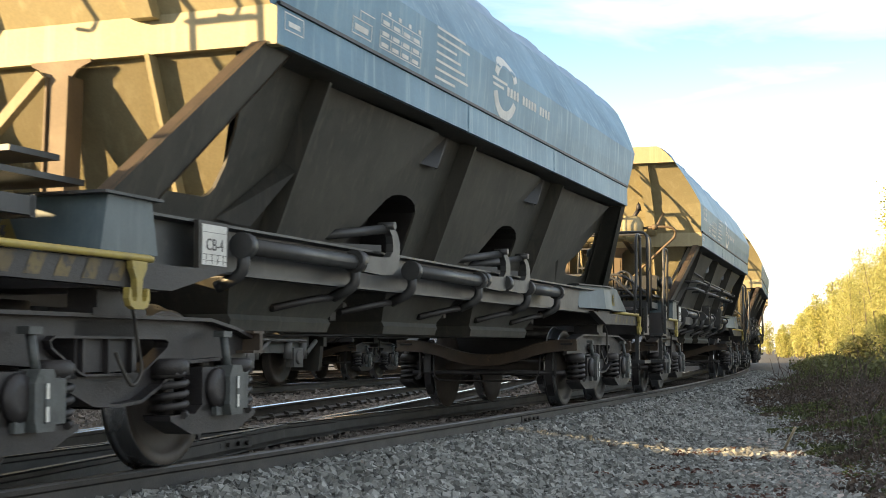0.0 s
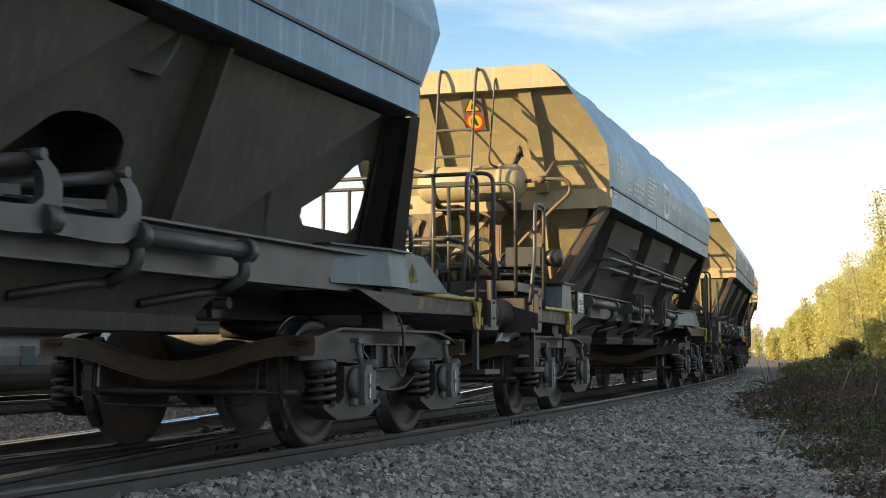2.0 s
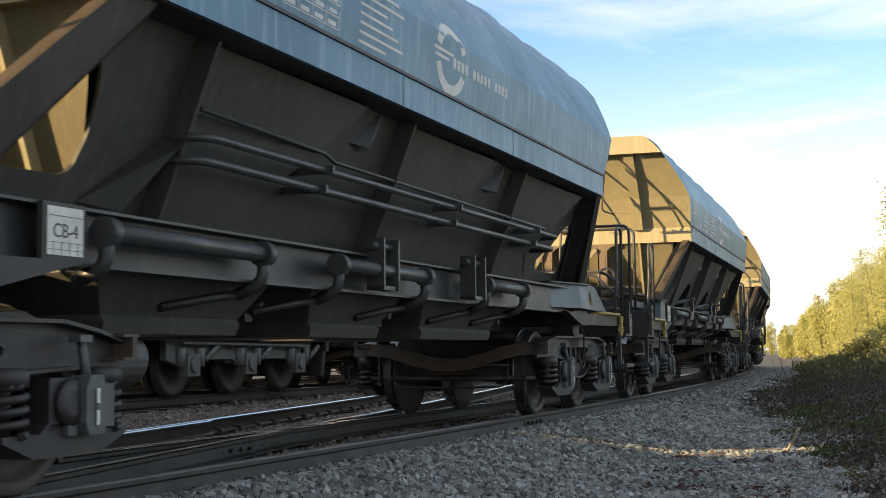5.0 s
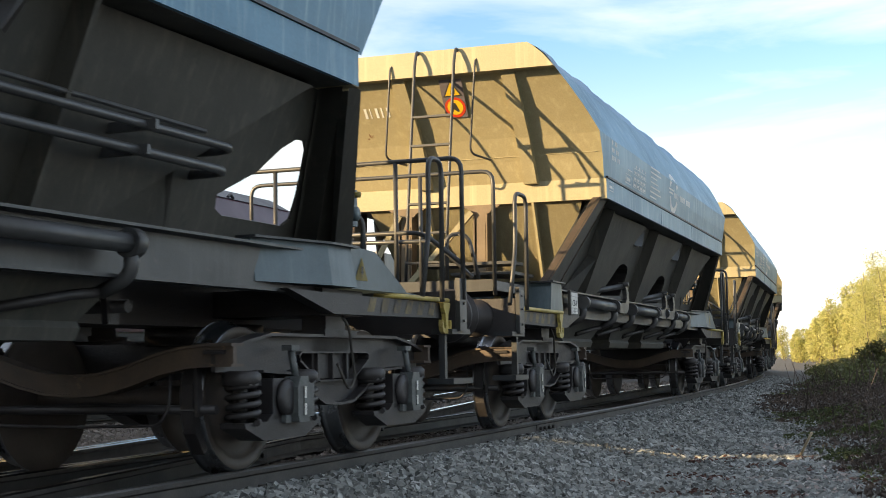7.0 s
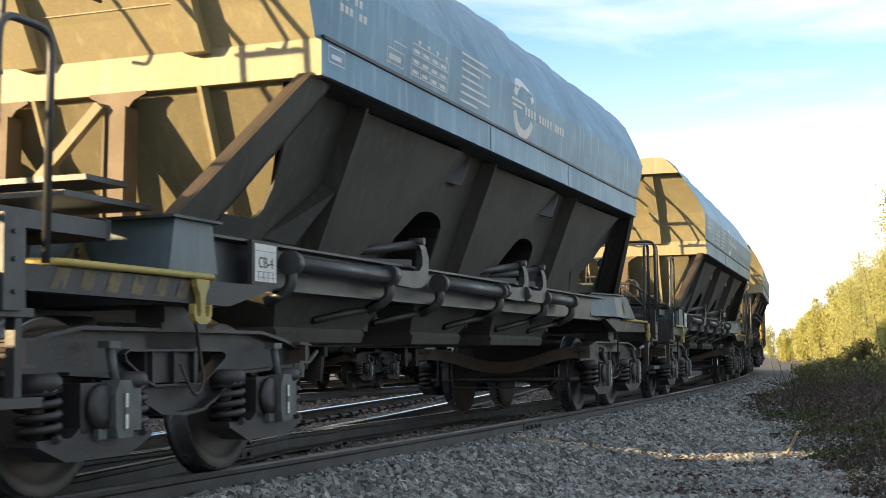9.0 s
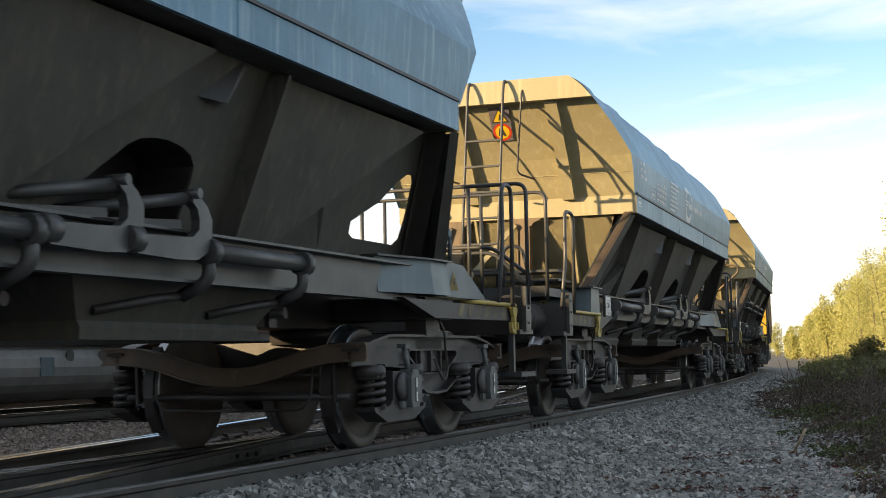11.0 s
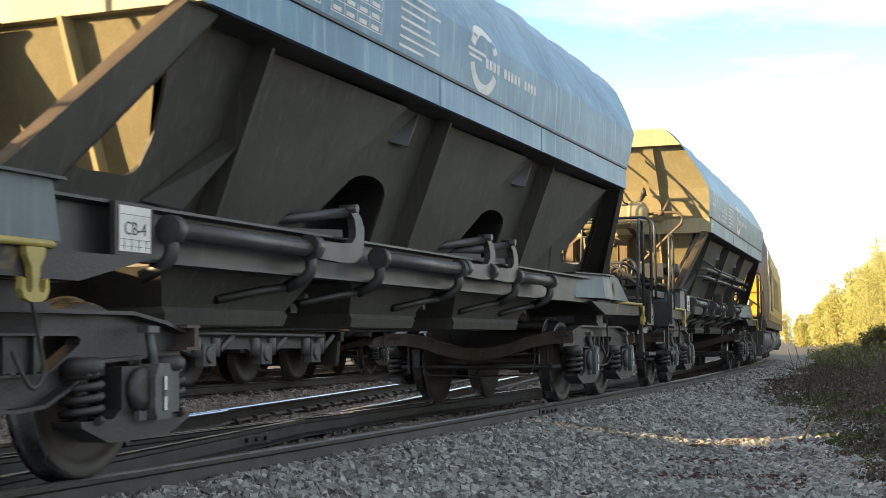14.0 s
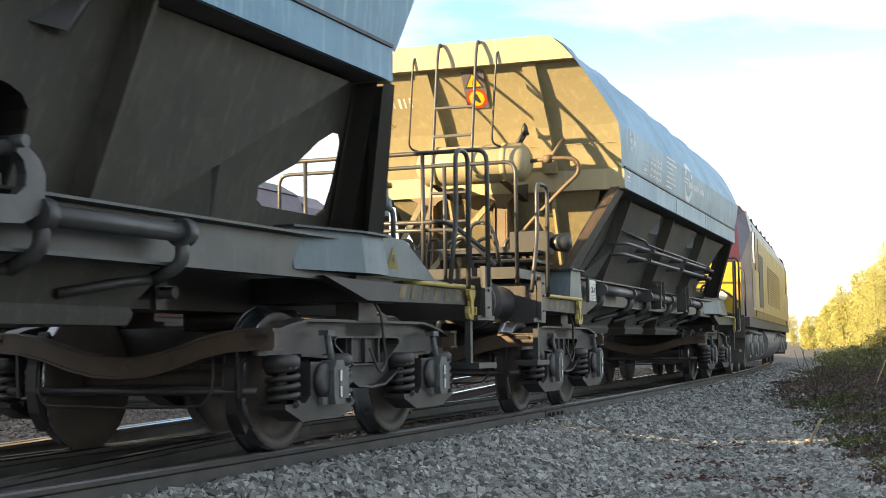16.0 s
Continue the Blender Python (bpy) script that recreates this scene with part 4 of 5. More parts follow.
            tube(bm, [(s * 1.19, y - 0.25, 1.46), (s * 1.19, y + 0.25, 1.46)], 0.03, 8)
            part("lever_guard", bm, M_PIPE, top, "pair of upright guard plates")
        for y0 in (-2.65, -1.55, 0.10, 1.65, 2.80):
            bm = bmesh.new()
            tube(bm, [(s * 1.03, y0, 1.045), (s * 0.97, y0 - 0.22, 1.02), (s * 0.84, y0 - 0.60, 0.95)], 0.027, 8, 0.08)
            part("linkage_rod", bm, M_GRIME_SHADE, top, "greasy door linkage rod")
        bm = bmesh.new()
        box(bm, s * 1.13, s * 1.16, -4.77, -4.43, 1.13, 1.40)
        pl = part("label_holder", bm, M_BLACK, top, "black frame with a white label card")
        bm = bmesh.new()
        box(bm, s * 1.161, s * 1.166, -4.74, -4.46, 1.15, 1.38)
        card = part("card", bm, M_WHITE, pl)
        bm = bmesh.new()
        for i in range(3):
            box(bm, s * 1.166, s * 1.168, -4.735, -4.465, (1.175, 1.21, 1.335)[i], (1.177, 1.212, 1.337)[i])
        for i in range(4):
            box(bm, s * 1.166, s * 1.168, -4.70 + i * 0.065, -4.698 + i * 0.065, 1.155, 1.21)
        part("print", bm, M_BLACK, pl)
        lettering("code", "CB-4", 0.095, pose(s * 1.1665, -4.60, 1.235, 90, 0, s * 90), pl, M_BLACK, "black printed letters")
    if tank:
        for s in (1, -1):
            bm = bmesh.new()
            for k, r in ((0.45, 0.024), (0.33, 0.027)):
                p0, p1 = [Vector((s * (1.10 + 0.40 * k), u, 1.40 + 1.02 * k)) for u in (-3.6, 3.6)]
                o = Vector((s * 0.06, 0, 0))
                tube(bm, [p0 + Vector((-s * 0.24, 0, 0)), p0 + o, p1 + o, p1 + Vector((-s * 0.24, 0, 0))], r, 10, 0.15)
                for u in (-2.1, 0.4, 2.7):
                    m = p0.lerp(p1, (u + 3.6) / 7.2)
                    bar(bm, m + Vector((-s * 0.22, 0, 0)), m + Vector((s * 0.13, 0, 0)), 0.03, 0.05)
            tube(bm, [(s * 1.25, u, 1.40 + 1.02 * k) for u, k in ((-3.5, 0.62), (-1.9, 0.59), (-1.75, 0.55), (3.4, 0.53))], 0.015, 6)
            part("air_pipe", bm, M_PIPE, top, "grey air pipe along the hopper")
        bm = bmesh.new()
        turned(bm, [(-0.66, 0.0), (-0.65, 0.10), (-0.61, 0.17), (-0.55, 0.215), (0.55, 0.215), (0.61, 0.17), (0.65, 0.10), (0.66, 0.0)], "x", (0.02, -5.30, 2.66), 28)
        for x in (-0.42, 0.38):
            turned(bm, [(x - 0.03, 0.222), (x + 0.03, 0.222)], "x", (0.02, -5.30, 2.66), 28)
        tk = part("air_tank", bm, M_END, top, "grey cylindrical air reservoir in tan sunlit tone")
        bm = bmesh.new()
        for x in (-0.4, 0.4):
            slab(bm, [(-5.50, 2.44), (-5.15, 2.42), (-4.62, 2.5), (-4.62, 2.3)], "x", x - 0.04, x + 0.04)
            part("bracket", bm, M_GRIME_SHADE, tk)
            bm = bmesh.new()
        tube(bm, [(0.52, -5.32, 2.84), (0.60, -5.28, 2.98)], 0.035, 8)
        turned(bm, [(0, 0.05), (0.1, 0.03), (0.14, 0.0)], "z", (0.60, -5.28, 2.96), 10)
        part("drain_valve", bm, M_GRIME_SHADE, tk)
        bm = bmesh.new()
        tube(bm, [(0.64, -5.32, 2.66), (0.98, -5.35, 2.68), (1.19, -5.3, 2.66), (1.20, -5.25, 2.52), (1.00, -5.28, 2.34), (0.62, -5.15, 2.02), (0.40, -5.1, 1.80)], 0.022, 8, 0.10)
        tube(bm, [(0.90, -5.34, 2.68), (0.98, -5.08, 2.92)], 0.022, 8)
        turned(bm, [(-0.03, 0.045), (0.05, 0.045)], "x", (0.86, -5.335, 2.675), 10)
        part("air_pipe", bm, M_RUSTY, tk, "brown bent air pipe")
        # valve gear on the platform
        bm = bmesh.new()
        box(bm, 0.55, 0.95, -5.75, -5.45, 1.62, 1.86)
        turned(bm, [(0, 0.05), (0.06, 0.09), (0.2, 0.11), (0.24, 0.0)], "x", (0.95, -5.6, 1.74), 12)
        for i in range(5):
            x = -0.9 + i * 0.33
            tube(bm, [(x, -5.5, 1.45), (x, -5.5, 1.80), (x + 0.2, -5.4, 1.86), (x + 0.24, -5.4, 1.46)], 0.022, 6, 0.08)
            box(bm, x - 0.06, x + 0.06, -5.6, -5.45, 1.6, 1.72)
        part("valve_gear", bm, M_FRAME, top, "grey brake valves and pipework on the platform")
    # under the waist: leaning posts with curved gussets, a brace, and ribs on the sloping sheet
    for x in (0.12, -0.78):
        bm = bmesh.new()
        a, b = Vector((x, -4.64, 2.40)), Vector((x, -4.68, 1.44))
        lean = b - a
        out = [(-0.055, 1.0), (0.055, 1.0), (0.055, 0.24), (0.075, 0.13), (0.13, 0.06), (0.22, 0.02), (0.22, 0.0), (-0.20, 0.0), (-0.20, 0.02), (-0.12, 0.06), (-0.07, 0.13), (-0.055, 0.24)]
        vs = [[bm.verts.new(a + lean * k + Vector((o, d, 0))) for o, k in out] for d in (0, 0.02)]
        bm.faces.new(vs[0])
        bm.faces.new(vs[1][::-1])
        n = len(out)
        for i in range(n):
            bm.faces.new((vs[0][i], vs[0][(i + 1) % n], vs[1][(i + 1) % n], vs[1][i]))
        strip(bm, [a + lean * k + Vector((0.075, 0.06, 0)) for k in (0.1, 1.0)], (0, 0.08, 0.0), 0.014)
        strip(bm, [a + lean * k + Vector((-0.075, 0.06, 0)) for k in (0.1, 1.0)], (0, 0.08, 0.0), 0.014)
        part("post", bm, M_RUSTY, top, "brown end post with curved gussets")
    for a, b in (((0.02, -4.66, 2.32), (-0.72, -4.78, 1.50)), ((-0.85, -4.66, 2.32), (-1.25, -4.8, 1.50))):
        bm = bmesh.new()
        bar(bm, a, b, 0.08, 0.06)
        part("brace", bm, M_END, top, "slanting end brace")
    for x in (0.72, -0.52):
        bm = bmesh.new()
        vs = [[bm.verts.new((x + d, y, z)) for y, z in ((-4.54, 2.40), (-4.20, 1.62), (-4.28, 1.58), (-4.64, 2.40))] for d in (-0.015, 0.015)]
        for i in range(4):
            bm.faces.new((vs[0][i], vs[0][(i + 1) % 4], vs[1][(i + 1) % 4], vs[1][i]))
        bm.faces.new(vs[0][::-1])
        bm.faces.new(vs[1])
        part("slope_rib", bm, M_END, top)
    for z in (2.90,):
        for x0, x1 in ((-1.5, -0.62), (-0.42, 0.62), (0.82, 1.5)):
            bm = bmesh.new()
            k = min(1.0, (1.575 - 0.9 * max(z - 3.2, 0)) / 1.5)
            bar(bm, end_wall(x0 * k, z, 0.001), end_wall(x1 * k, z, 0.001), 0.006, 0.005)
            part("weld_seam", bm, M_END, top)
    # valve block and a small hoop on the far end
    bm = bmesh.new()
    box(bm, 0.90, 1.08, 5.52, 5.70, 1.62, 1.88)
    soften(bm, 0.012)
    box(bm, 0.93, 1.05, 5.55, 5.67, 1.44, 1.63)
    tube(bm, [(0.86, 5.60, 1.86), (0.86, 5.60, 1.94), (0.96, 5.58, 1.95)], 0.028, 8, 0.04)
    turned(bm, [(0, 0.05), (0.05, 0.05), (0.06, 0.02)], "x", (1.08, 5.60, 1.70), 12)
    block = part("valve_block", bm, M_BOXP, top, "green-grey brake valve block")
    bm = bmesh.new()
    turned(bm, [(0, 0.022), (0.05, 0.022), (0.06, 0.0)], "x", (1.08, 5.64, 1.84), 10)
    part("knob", bm, M_YELLOW, block)
    bm = bmesh.new()
    tube(bm, [(0.75, 6.0, 1.42), (0.75, 6.0, 1.74), (0.98, 6.0, 1.74), (0.98, 6.0, 1.42)], 0.02, 8, 0.10)
    part("hoop", bm, M_PIPE, top, "small bent tube hoop")
    # platform, steps, railings and ladder
    bm = bmesh.new()
    box(bm, -1.05, 1.0, -7.10, -7.06, 1.30, 1.41)
    box(bm, -1.05, 1.0, -6.06, -6.02, 1.30, 1.41)
    box(bm, -1.05, -1.01, -7.08, -6.04, 1.31, 1.40)
    box(bm, 0.96, 1.0, -7.08, -6.04, 1.31, 1.40)
    plat = part("platform", bm, M_FRAME, top, "grey slatted end platform")
    for i in range(12):
        bm = bmesh.new()
        box(bm, -1.0, 0.95, -7.05 + i * 0.085, -7.0 + i * 0.085, 1.36, 1.40)
        part("slat", bm, M_FRAME, plat)
    for x0, x1, y0, y1, z in ((0.35, 0.98, -6.4, -5.6, 1.50), (-0.1, 0.9, -6.1, -5.7, 1.62)):
        bm = bmesh.new()
        box(bm, x0, x1, y0, y1, z, z + 0.03)
        part("step_tread", bm, M_FRAME, plat)
    for name, pts in (
        ("handrail", [(-1.28, 7.2, 1.2), (-1.28, 7.2, 2.31), (1.30, 7.2, 2.30), (1.30, 7.2, 1.15)]),
        ("handrail", [(-1.28, 7.2, 1.73), (0.95, 7.2, 1.71), (1.28, 7.2, 1.45)]),
        ("stanchion", [(0.72, 7.2, 1.22), (0.72, 7.2, 2.29)]),
        ("stanchion", [(-0.40, 7.2, 1.22), (-0.40, 7.2, 2.29)]),
        ("hoop", [(1.28, 6.40, 1.15), (1.28, 6.54, 1.68), (1.28, 6.54, 2.22), (1.28, 6.81, 2.22), (1.28, 6.79, 1.12)]),
        ("handrail", [(-1.38, -7.3, 1.25), (-1.38, -7.3, 2.39), (1.08, -7.3, 2.39), (1.08, -7.3, 1.25)]),
        ("handrail", [(-1.36, -7.3, 1.80), (0.50, -7.3, 1.77), (0.86, -7.28, 1.42)]),
        ("stanchion", [(0.37, -7.3, 1.25), (0.37, -7.3, 2.38)]),
        ("stanchion", [(-0.73, -7.3, 1.25), (-0.73, -7.3, 2.38)]),
        ("hoop", [(1.28, -7.52, 1.15), (1.28, -7.31, 1.65), (1.28, -7.29, 2.18), (1.28, -6.92, 2.18), (1.28, -6.95, 1.12)]),
        ("stanchion", [(0.52, -7.0, 1.40), (0.52, -7.0, 1.86), (0.70, -6.9, 1.86), (0.80, -6.9, 1.42)]),
    ):
        bm = bmesh.new()
        tube(bm, pts, 0.0195, 9, 0.11)
        part(name, bm, M_PIPE, top, "dark painted tubular handrail")
    bm = bmesh.new()
    for x in (-0.24, 0.20):
        tube(bm, [(x, -5.50, 3.86), (x, -5.66, 3.98), (x, -5.74, 3.80), (x - 0.05, -5.86, 2.3), (x - 0.08, -5.9, 1.42)], 0.017, 8, 0.06)
    lad = part("ladder", bm, M_PIPE, top, "steel ladder up the end wall")
    for i in range(6):
        z = 1.67 + i * 0.31
        bm = bmesh.new()
        box(bm, -0.31 + 0.01 * i, 0.13 + 0.01 * i, -5.92 + 0.023 * i, -5.85 + 0.023 * i, z, z + 0.022)
        part("rung", bm, M_PIPE, lad)
    for x in (-0.56, 0.40):
        bm = bmesh.new()
        tube(bm, [(x + 0.1, -5.52, 3.82), (x, -5.62, 3.86), (x, -5.66, 3.70), (x - 0.1, -5.55, 2.85), (x + 0.05, -5.3, 2.80)], 0.012, 6, 0.08)
        part("grab_iron", bm, M_PIPE, top, "thin steel grab iron")
    # painted marks and signs
    marks(top, [(-4.52, 2.50, 0.25, 0.008), (-4.52, 2.60, 0.25, 0.008), (-4.52, 2.50, 0.008, 0.10), (-4.278, 2.50, 0.008, 0.10), (-4.47, 2.53, 0.15, 0.03)], lambda a, b, o: (1.5595 + o, a, b))
    r = [(-4.36 + i * 0.075, 2.86 + j * 0.085, 0.05, 0.05) for j in range(3) for i in range((6, 5, 4)[j]) if (i + j) % 4 != 3]
    r += [(-3.10, 2.70 + j * 0.075, 0.76, 0.007) for j in range(4)] + [(-3.10 + i * 0.19, 2.70, 0.009, 0.225) for i in range(5)]
    r += [(-3.07 + i * 0.19, 2.715 + j * 0.075, 0.12, 0.028) for i in range(4) for j in range(3)] + [(-2.98 + i * 0.19, 2.94, 0.05, 0.03) for i in range(4)]
    r += [(-3.56, 2.70, 0.32, 0.009), (-3.56, 2.80, 0.32, 0.009), (-3.56, 2.70, 0.010, 0.11), (-3.25, 2.70, 0.010, 0.11), (-3.52, 2.73, 0.22, 0.04), (-3.45, 2.86, 0.24, 0.009), (-3.45, 2.80, 0.010, 0.06)]
    r += [(-2.02, 2.70 + j * 0.062, 0.45 + 0.3 * ((j * 7) % 4) / 3, 0.020) for j in range(7)]
    marks(top, r, body_side)
    # round emblem as a plain open ring with bars
    bm = bmesh.new()
    c0, c1 = -0.28, 2.93
    for a0, a1 in ((22, 160), (196, 335)):
        for i in range(24):
            f0, f1 = radians(a0 + (a1 - a0) * i / 24), radians(a0 + (a1 - a0) * (i + 1) / 24)
            bm.faces.new([bm.verts.new(body_side(c0 + rr * math.cos(f) * 1.25, c1 + rr * math.sin(f), 0.001)) for rr, f in ((0.195, f0), (0.278, f0), (0.278, f1), (0.195, f1))])
    for b, a, w in ((2.955, -0.66, 0.42), (2.905, -0.64, 0.30)):
        bm.faces.new([bm.verts.new(body_side(*p, 0.001)) for p in ((a, b), (a + w, b), (a + w, b + 0.024), (a, b + 0.024))])
    for i in range(15):
        if i in (4, 10):
            continue
        a = -0.24 + i * 0.094
        bm.faces.new([bm.verts.new(body_side(*p, 0.001)) for p in ((a, 2.875), (a + 0.066, 2.875), (a + 0.066, 2.955), (a, 2.955))])
    tagged(part("emblem", bm, M_WHITE, top, "white ring emblem with a row of bars"), kind="stuff")
    marks(top, [(-1.43 + i * 0.066, 3.375, w, 0.095) for i, w in enumerate((0.030, 0.024, 0.024, 0.0, 0.010, 0.0, 0.030, 0.010, 0.030, 0.020, 0.030)) if w], end_wall)
    def on_sign(a, b, out):
        return (a + 0.09 * (b - 3.31), -5.125 - 0.963 * (b - 3.31) - out, b)

    def plate(points, out):
        bm = bmesh.new()
        bm.faces.new([bm.verts.new(on_sign(a, b, out)) for a, b in points])
        return bm

    def disc(r):
        return [(0.03 + r * math.cos(2 * math.pi * i / 24), 3.415 + r * 0.80 * math.sin(2 * math.pi * i / 24)) for i in range(24)]

    sg = part("warning_sign", plate([(-0.10, 3.32), (0.155, 3.32), (0.155, 3.675), (-0.10, 3.675)], 0.0), M_SIGN, top, "warning sign with a yellow triangle and red disc")
    part("triangle_border", plate([(-0.085, 3.515), (0.135, 3.515), (0.025, 3.67)], 0.003), M_BLACK, sg)
    part("triangle", plate([(-0.058, 3.527), (0.108, 3.527), (0.025, 3.646)], 0.005), M_SIGNYELLOW, sg)
    part("flash", plate([(0.005, 3.54), (0.05, 3.54), (0.06, 3.57), (0.03, 3.61), (0.02, 3.58)], 0.007), M_BLACK, sg)
    part("disc", plate(disc(0.118), 0.003), M_RED, sg)
    part("disc_face", plate(disc(0.088), 0.005), M_SIGNYELLOW, sg)
    part("pictogram", plate([(-0.02, 3.375), (0.00, 3.375), (0.01, 3.40), (0.05, 3.37), (0.075, 3.375), (0.05, 3.43), (0.04, 3.455), (0.0, 3.455), (-0.015, 3.42)], 0.007), M_BLACK, sg)
    for ob in top.children_recursive:
        if ob.name.split(".")[0] in ("side_wall", "waist_band", "drip_edge", "end_wall", "rib", "waist_beam", "roof", "roof_end", "soffit", "strut", "flange", "lip"):
            for v in ob.data.vertices:
                if v.co.y > 4.2:
                    v.co.y += 0.05 if ob.name.split(".")[0] in ("strut", "flange", "lip") else 0.12
    for e in (1, -1):
        bogie(top, e * 5.413)
    return top


M_STRIPE = surface("grimy yellow stripe paint", (0.17, 0.125, 0.045), (0.085, 0.066, 0.038), 5.0, 0.6, bump=0.12, third=(0.04, 0.036, 0.034), third_at=0.50)
M_STRUT_SUN = surface("brown-grey strut paint with sunlight in its tone", (0.15, 0.11, 0.08), (0.10, 0.08, 0.065), 3.0, 0.6, bump=0.12)
M_RED = surface("red sign paint", (0.62, 0.055, 0.02), (0.52, 0.05, 0.02), 5.0, 0.5, bump=0.02)
M_SIGN = surface("faded purple sign ground", (0.17, 0.155, 0.175), (0.14, 0.12, 0.13), rough=0.5, bump=0.02)
M_SIGNYELLOW = surface("clean yellow sign film", (0.78, 0.52, 0.03), (0.70, 0.46, 0.04), 6.0, 0.4, bump=0.01)
WAGONS = []


def build_train():
    plain = hopper_wagon(False, "grey covered hopper wagon with arched side recesses on the running track")
    piped = hopper_wagon(True, "grey covered hopper wagon with an air tank and side pipes")
    WAGONS.extend([(0, plain), (1, piped)])
    for i, src in ((2, plain), (3, plain), (4, piped)):
        WAGONS.append((i, copy_thing(src, pose(0, 0, 0))))


build_train()
# ---- diesel locomotives ----
M_MAROON = surface("dark maroon loco paint", (0.055, 0.012, 0.022), (0.04, 0.010, 0.018), 1.5, 0.35, bump=0.03, third=(0.04, 0.022, 0.022), third_at=0.68)
M_GOLD = surface("dull gold loco band", (0.42, 0.30, 0.12), (0.34, 0.25, 0.11), 1.5, 0.4, bump=0.03, streak=(0.30, 0.22, 0.11))
M_CABYELLOW = surface("dirty yellow cab end", (0.55, 0.36, 0.03), (0.40, 0.26, 0.03), 2.0, 0.45, bump=0.03, third=(0.16, 0.11, 0.04), third_at=0.62)
M_PALEPANEL = surface("dusty cream cab panel", (0.30, 0.27, 0.21), (0.22, 0.20, 0.16), 2.0, 0.5, bump=0.04)
M_TANK = surface("dusty grey fuel tank", (0.19, 0.185, 0.18), (0.13, 0.128, 0.125), 2.0, 0.6, bump=0.08, third=(0.07, 0.065, 0.06), third_at=0.62)
M_GLASS = surface("dark cab glass", (0.01, 0.012, 0.014), (0.012, 0.012, 0.014), 2.0, 0.06, bump=0.0)
M_CABROOF = surface("grey-black loco roof", (0.09, 0.085, 0.09), (0.06, 0.055, 0.06), 2.0, 0.5, bump=0.05)
LOCOS = []


def loco_bogie(top, y):
    bm = bmesh.new()
    for s in (1, -1):
        o = [(-2.75, 0.62), (-2.75, 0.95), (-2.3, 1.02), (2.3, 1.02), (2.75, 0.95), (2.75, 0.62), (2.35, 0.52), (1.85, 0.60), (1.5, 0.62), (0.5, 0.62), (0.3, 0.52), (-0.3, 0.52), (-0.5, 0.62), (-1.5, 0.62), (-1.85, 0.60), (-2.35, 0.52)]
        slab(bm, o, "x", s * 0.98, s * 1.10)
        for k in (-1, 0, 1):
            box(bm, s * 1.05, s * 1.22, k * 2.05 - 0.2, k * 2.05 + 0.2, 0.34, 0.72)
            turned(bm, [(0, 0.14), (s * 0.05, 0.12)], "x", (s * 1.22, k * 2.05, 0.53), 14)
            for d in (-0.32, 0.32):
                turned(bm, [(0.50, 0.09), (0.82, 0.09)], "z", (s * 1.14, k * 2.05 + d, 0.0), 10)
            tube(bm, [(s * 1.16, k * 2.05 + 0.45, 0.60), (s * 1.16, k * 2.05 + 0.9, 0.86)], 0.05, 8)
        tube(bm, [(s * 1.2, -2.4, 0.9), (s * 1.2, 2.4, 0.86)], 0.03, 6)
    box(bm, -1.0, 1.0, -0.6, 0.6, 0.55, 0.98)
    b = part("bogie", bm, M_TANK, top, "grey three-axle bogie")
    b.location = (0, y, 0)
    for k in (-1, 0, 1):
        bm = bmesh.new()
        for s in (1, -1):
            turned(bm, [(s * a, r) for a, r in ((0.68, 0.1), (0.68, 0.56), (0.705, 0.56), (0.72, 0.533), (0.818, 0.528), (0.82, 0.45), (0.77, 0.4), (0.77, 0.2), (0.84, 0.15), (0.84, 0.0))], "x", (0, 0, 0), 32)
        tube(bm, [(-0.7, 0, 0), (0.7, 0, 0)], 0.09, 10)
        w = part("wheelset", bm, M_WHEEL, b)
        w.location = (0, k * 2.05, 0.53)


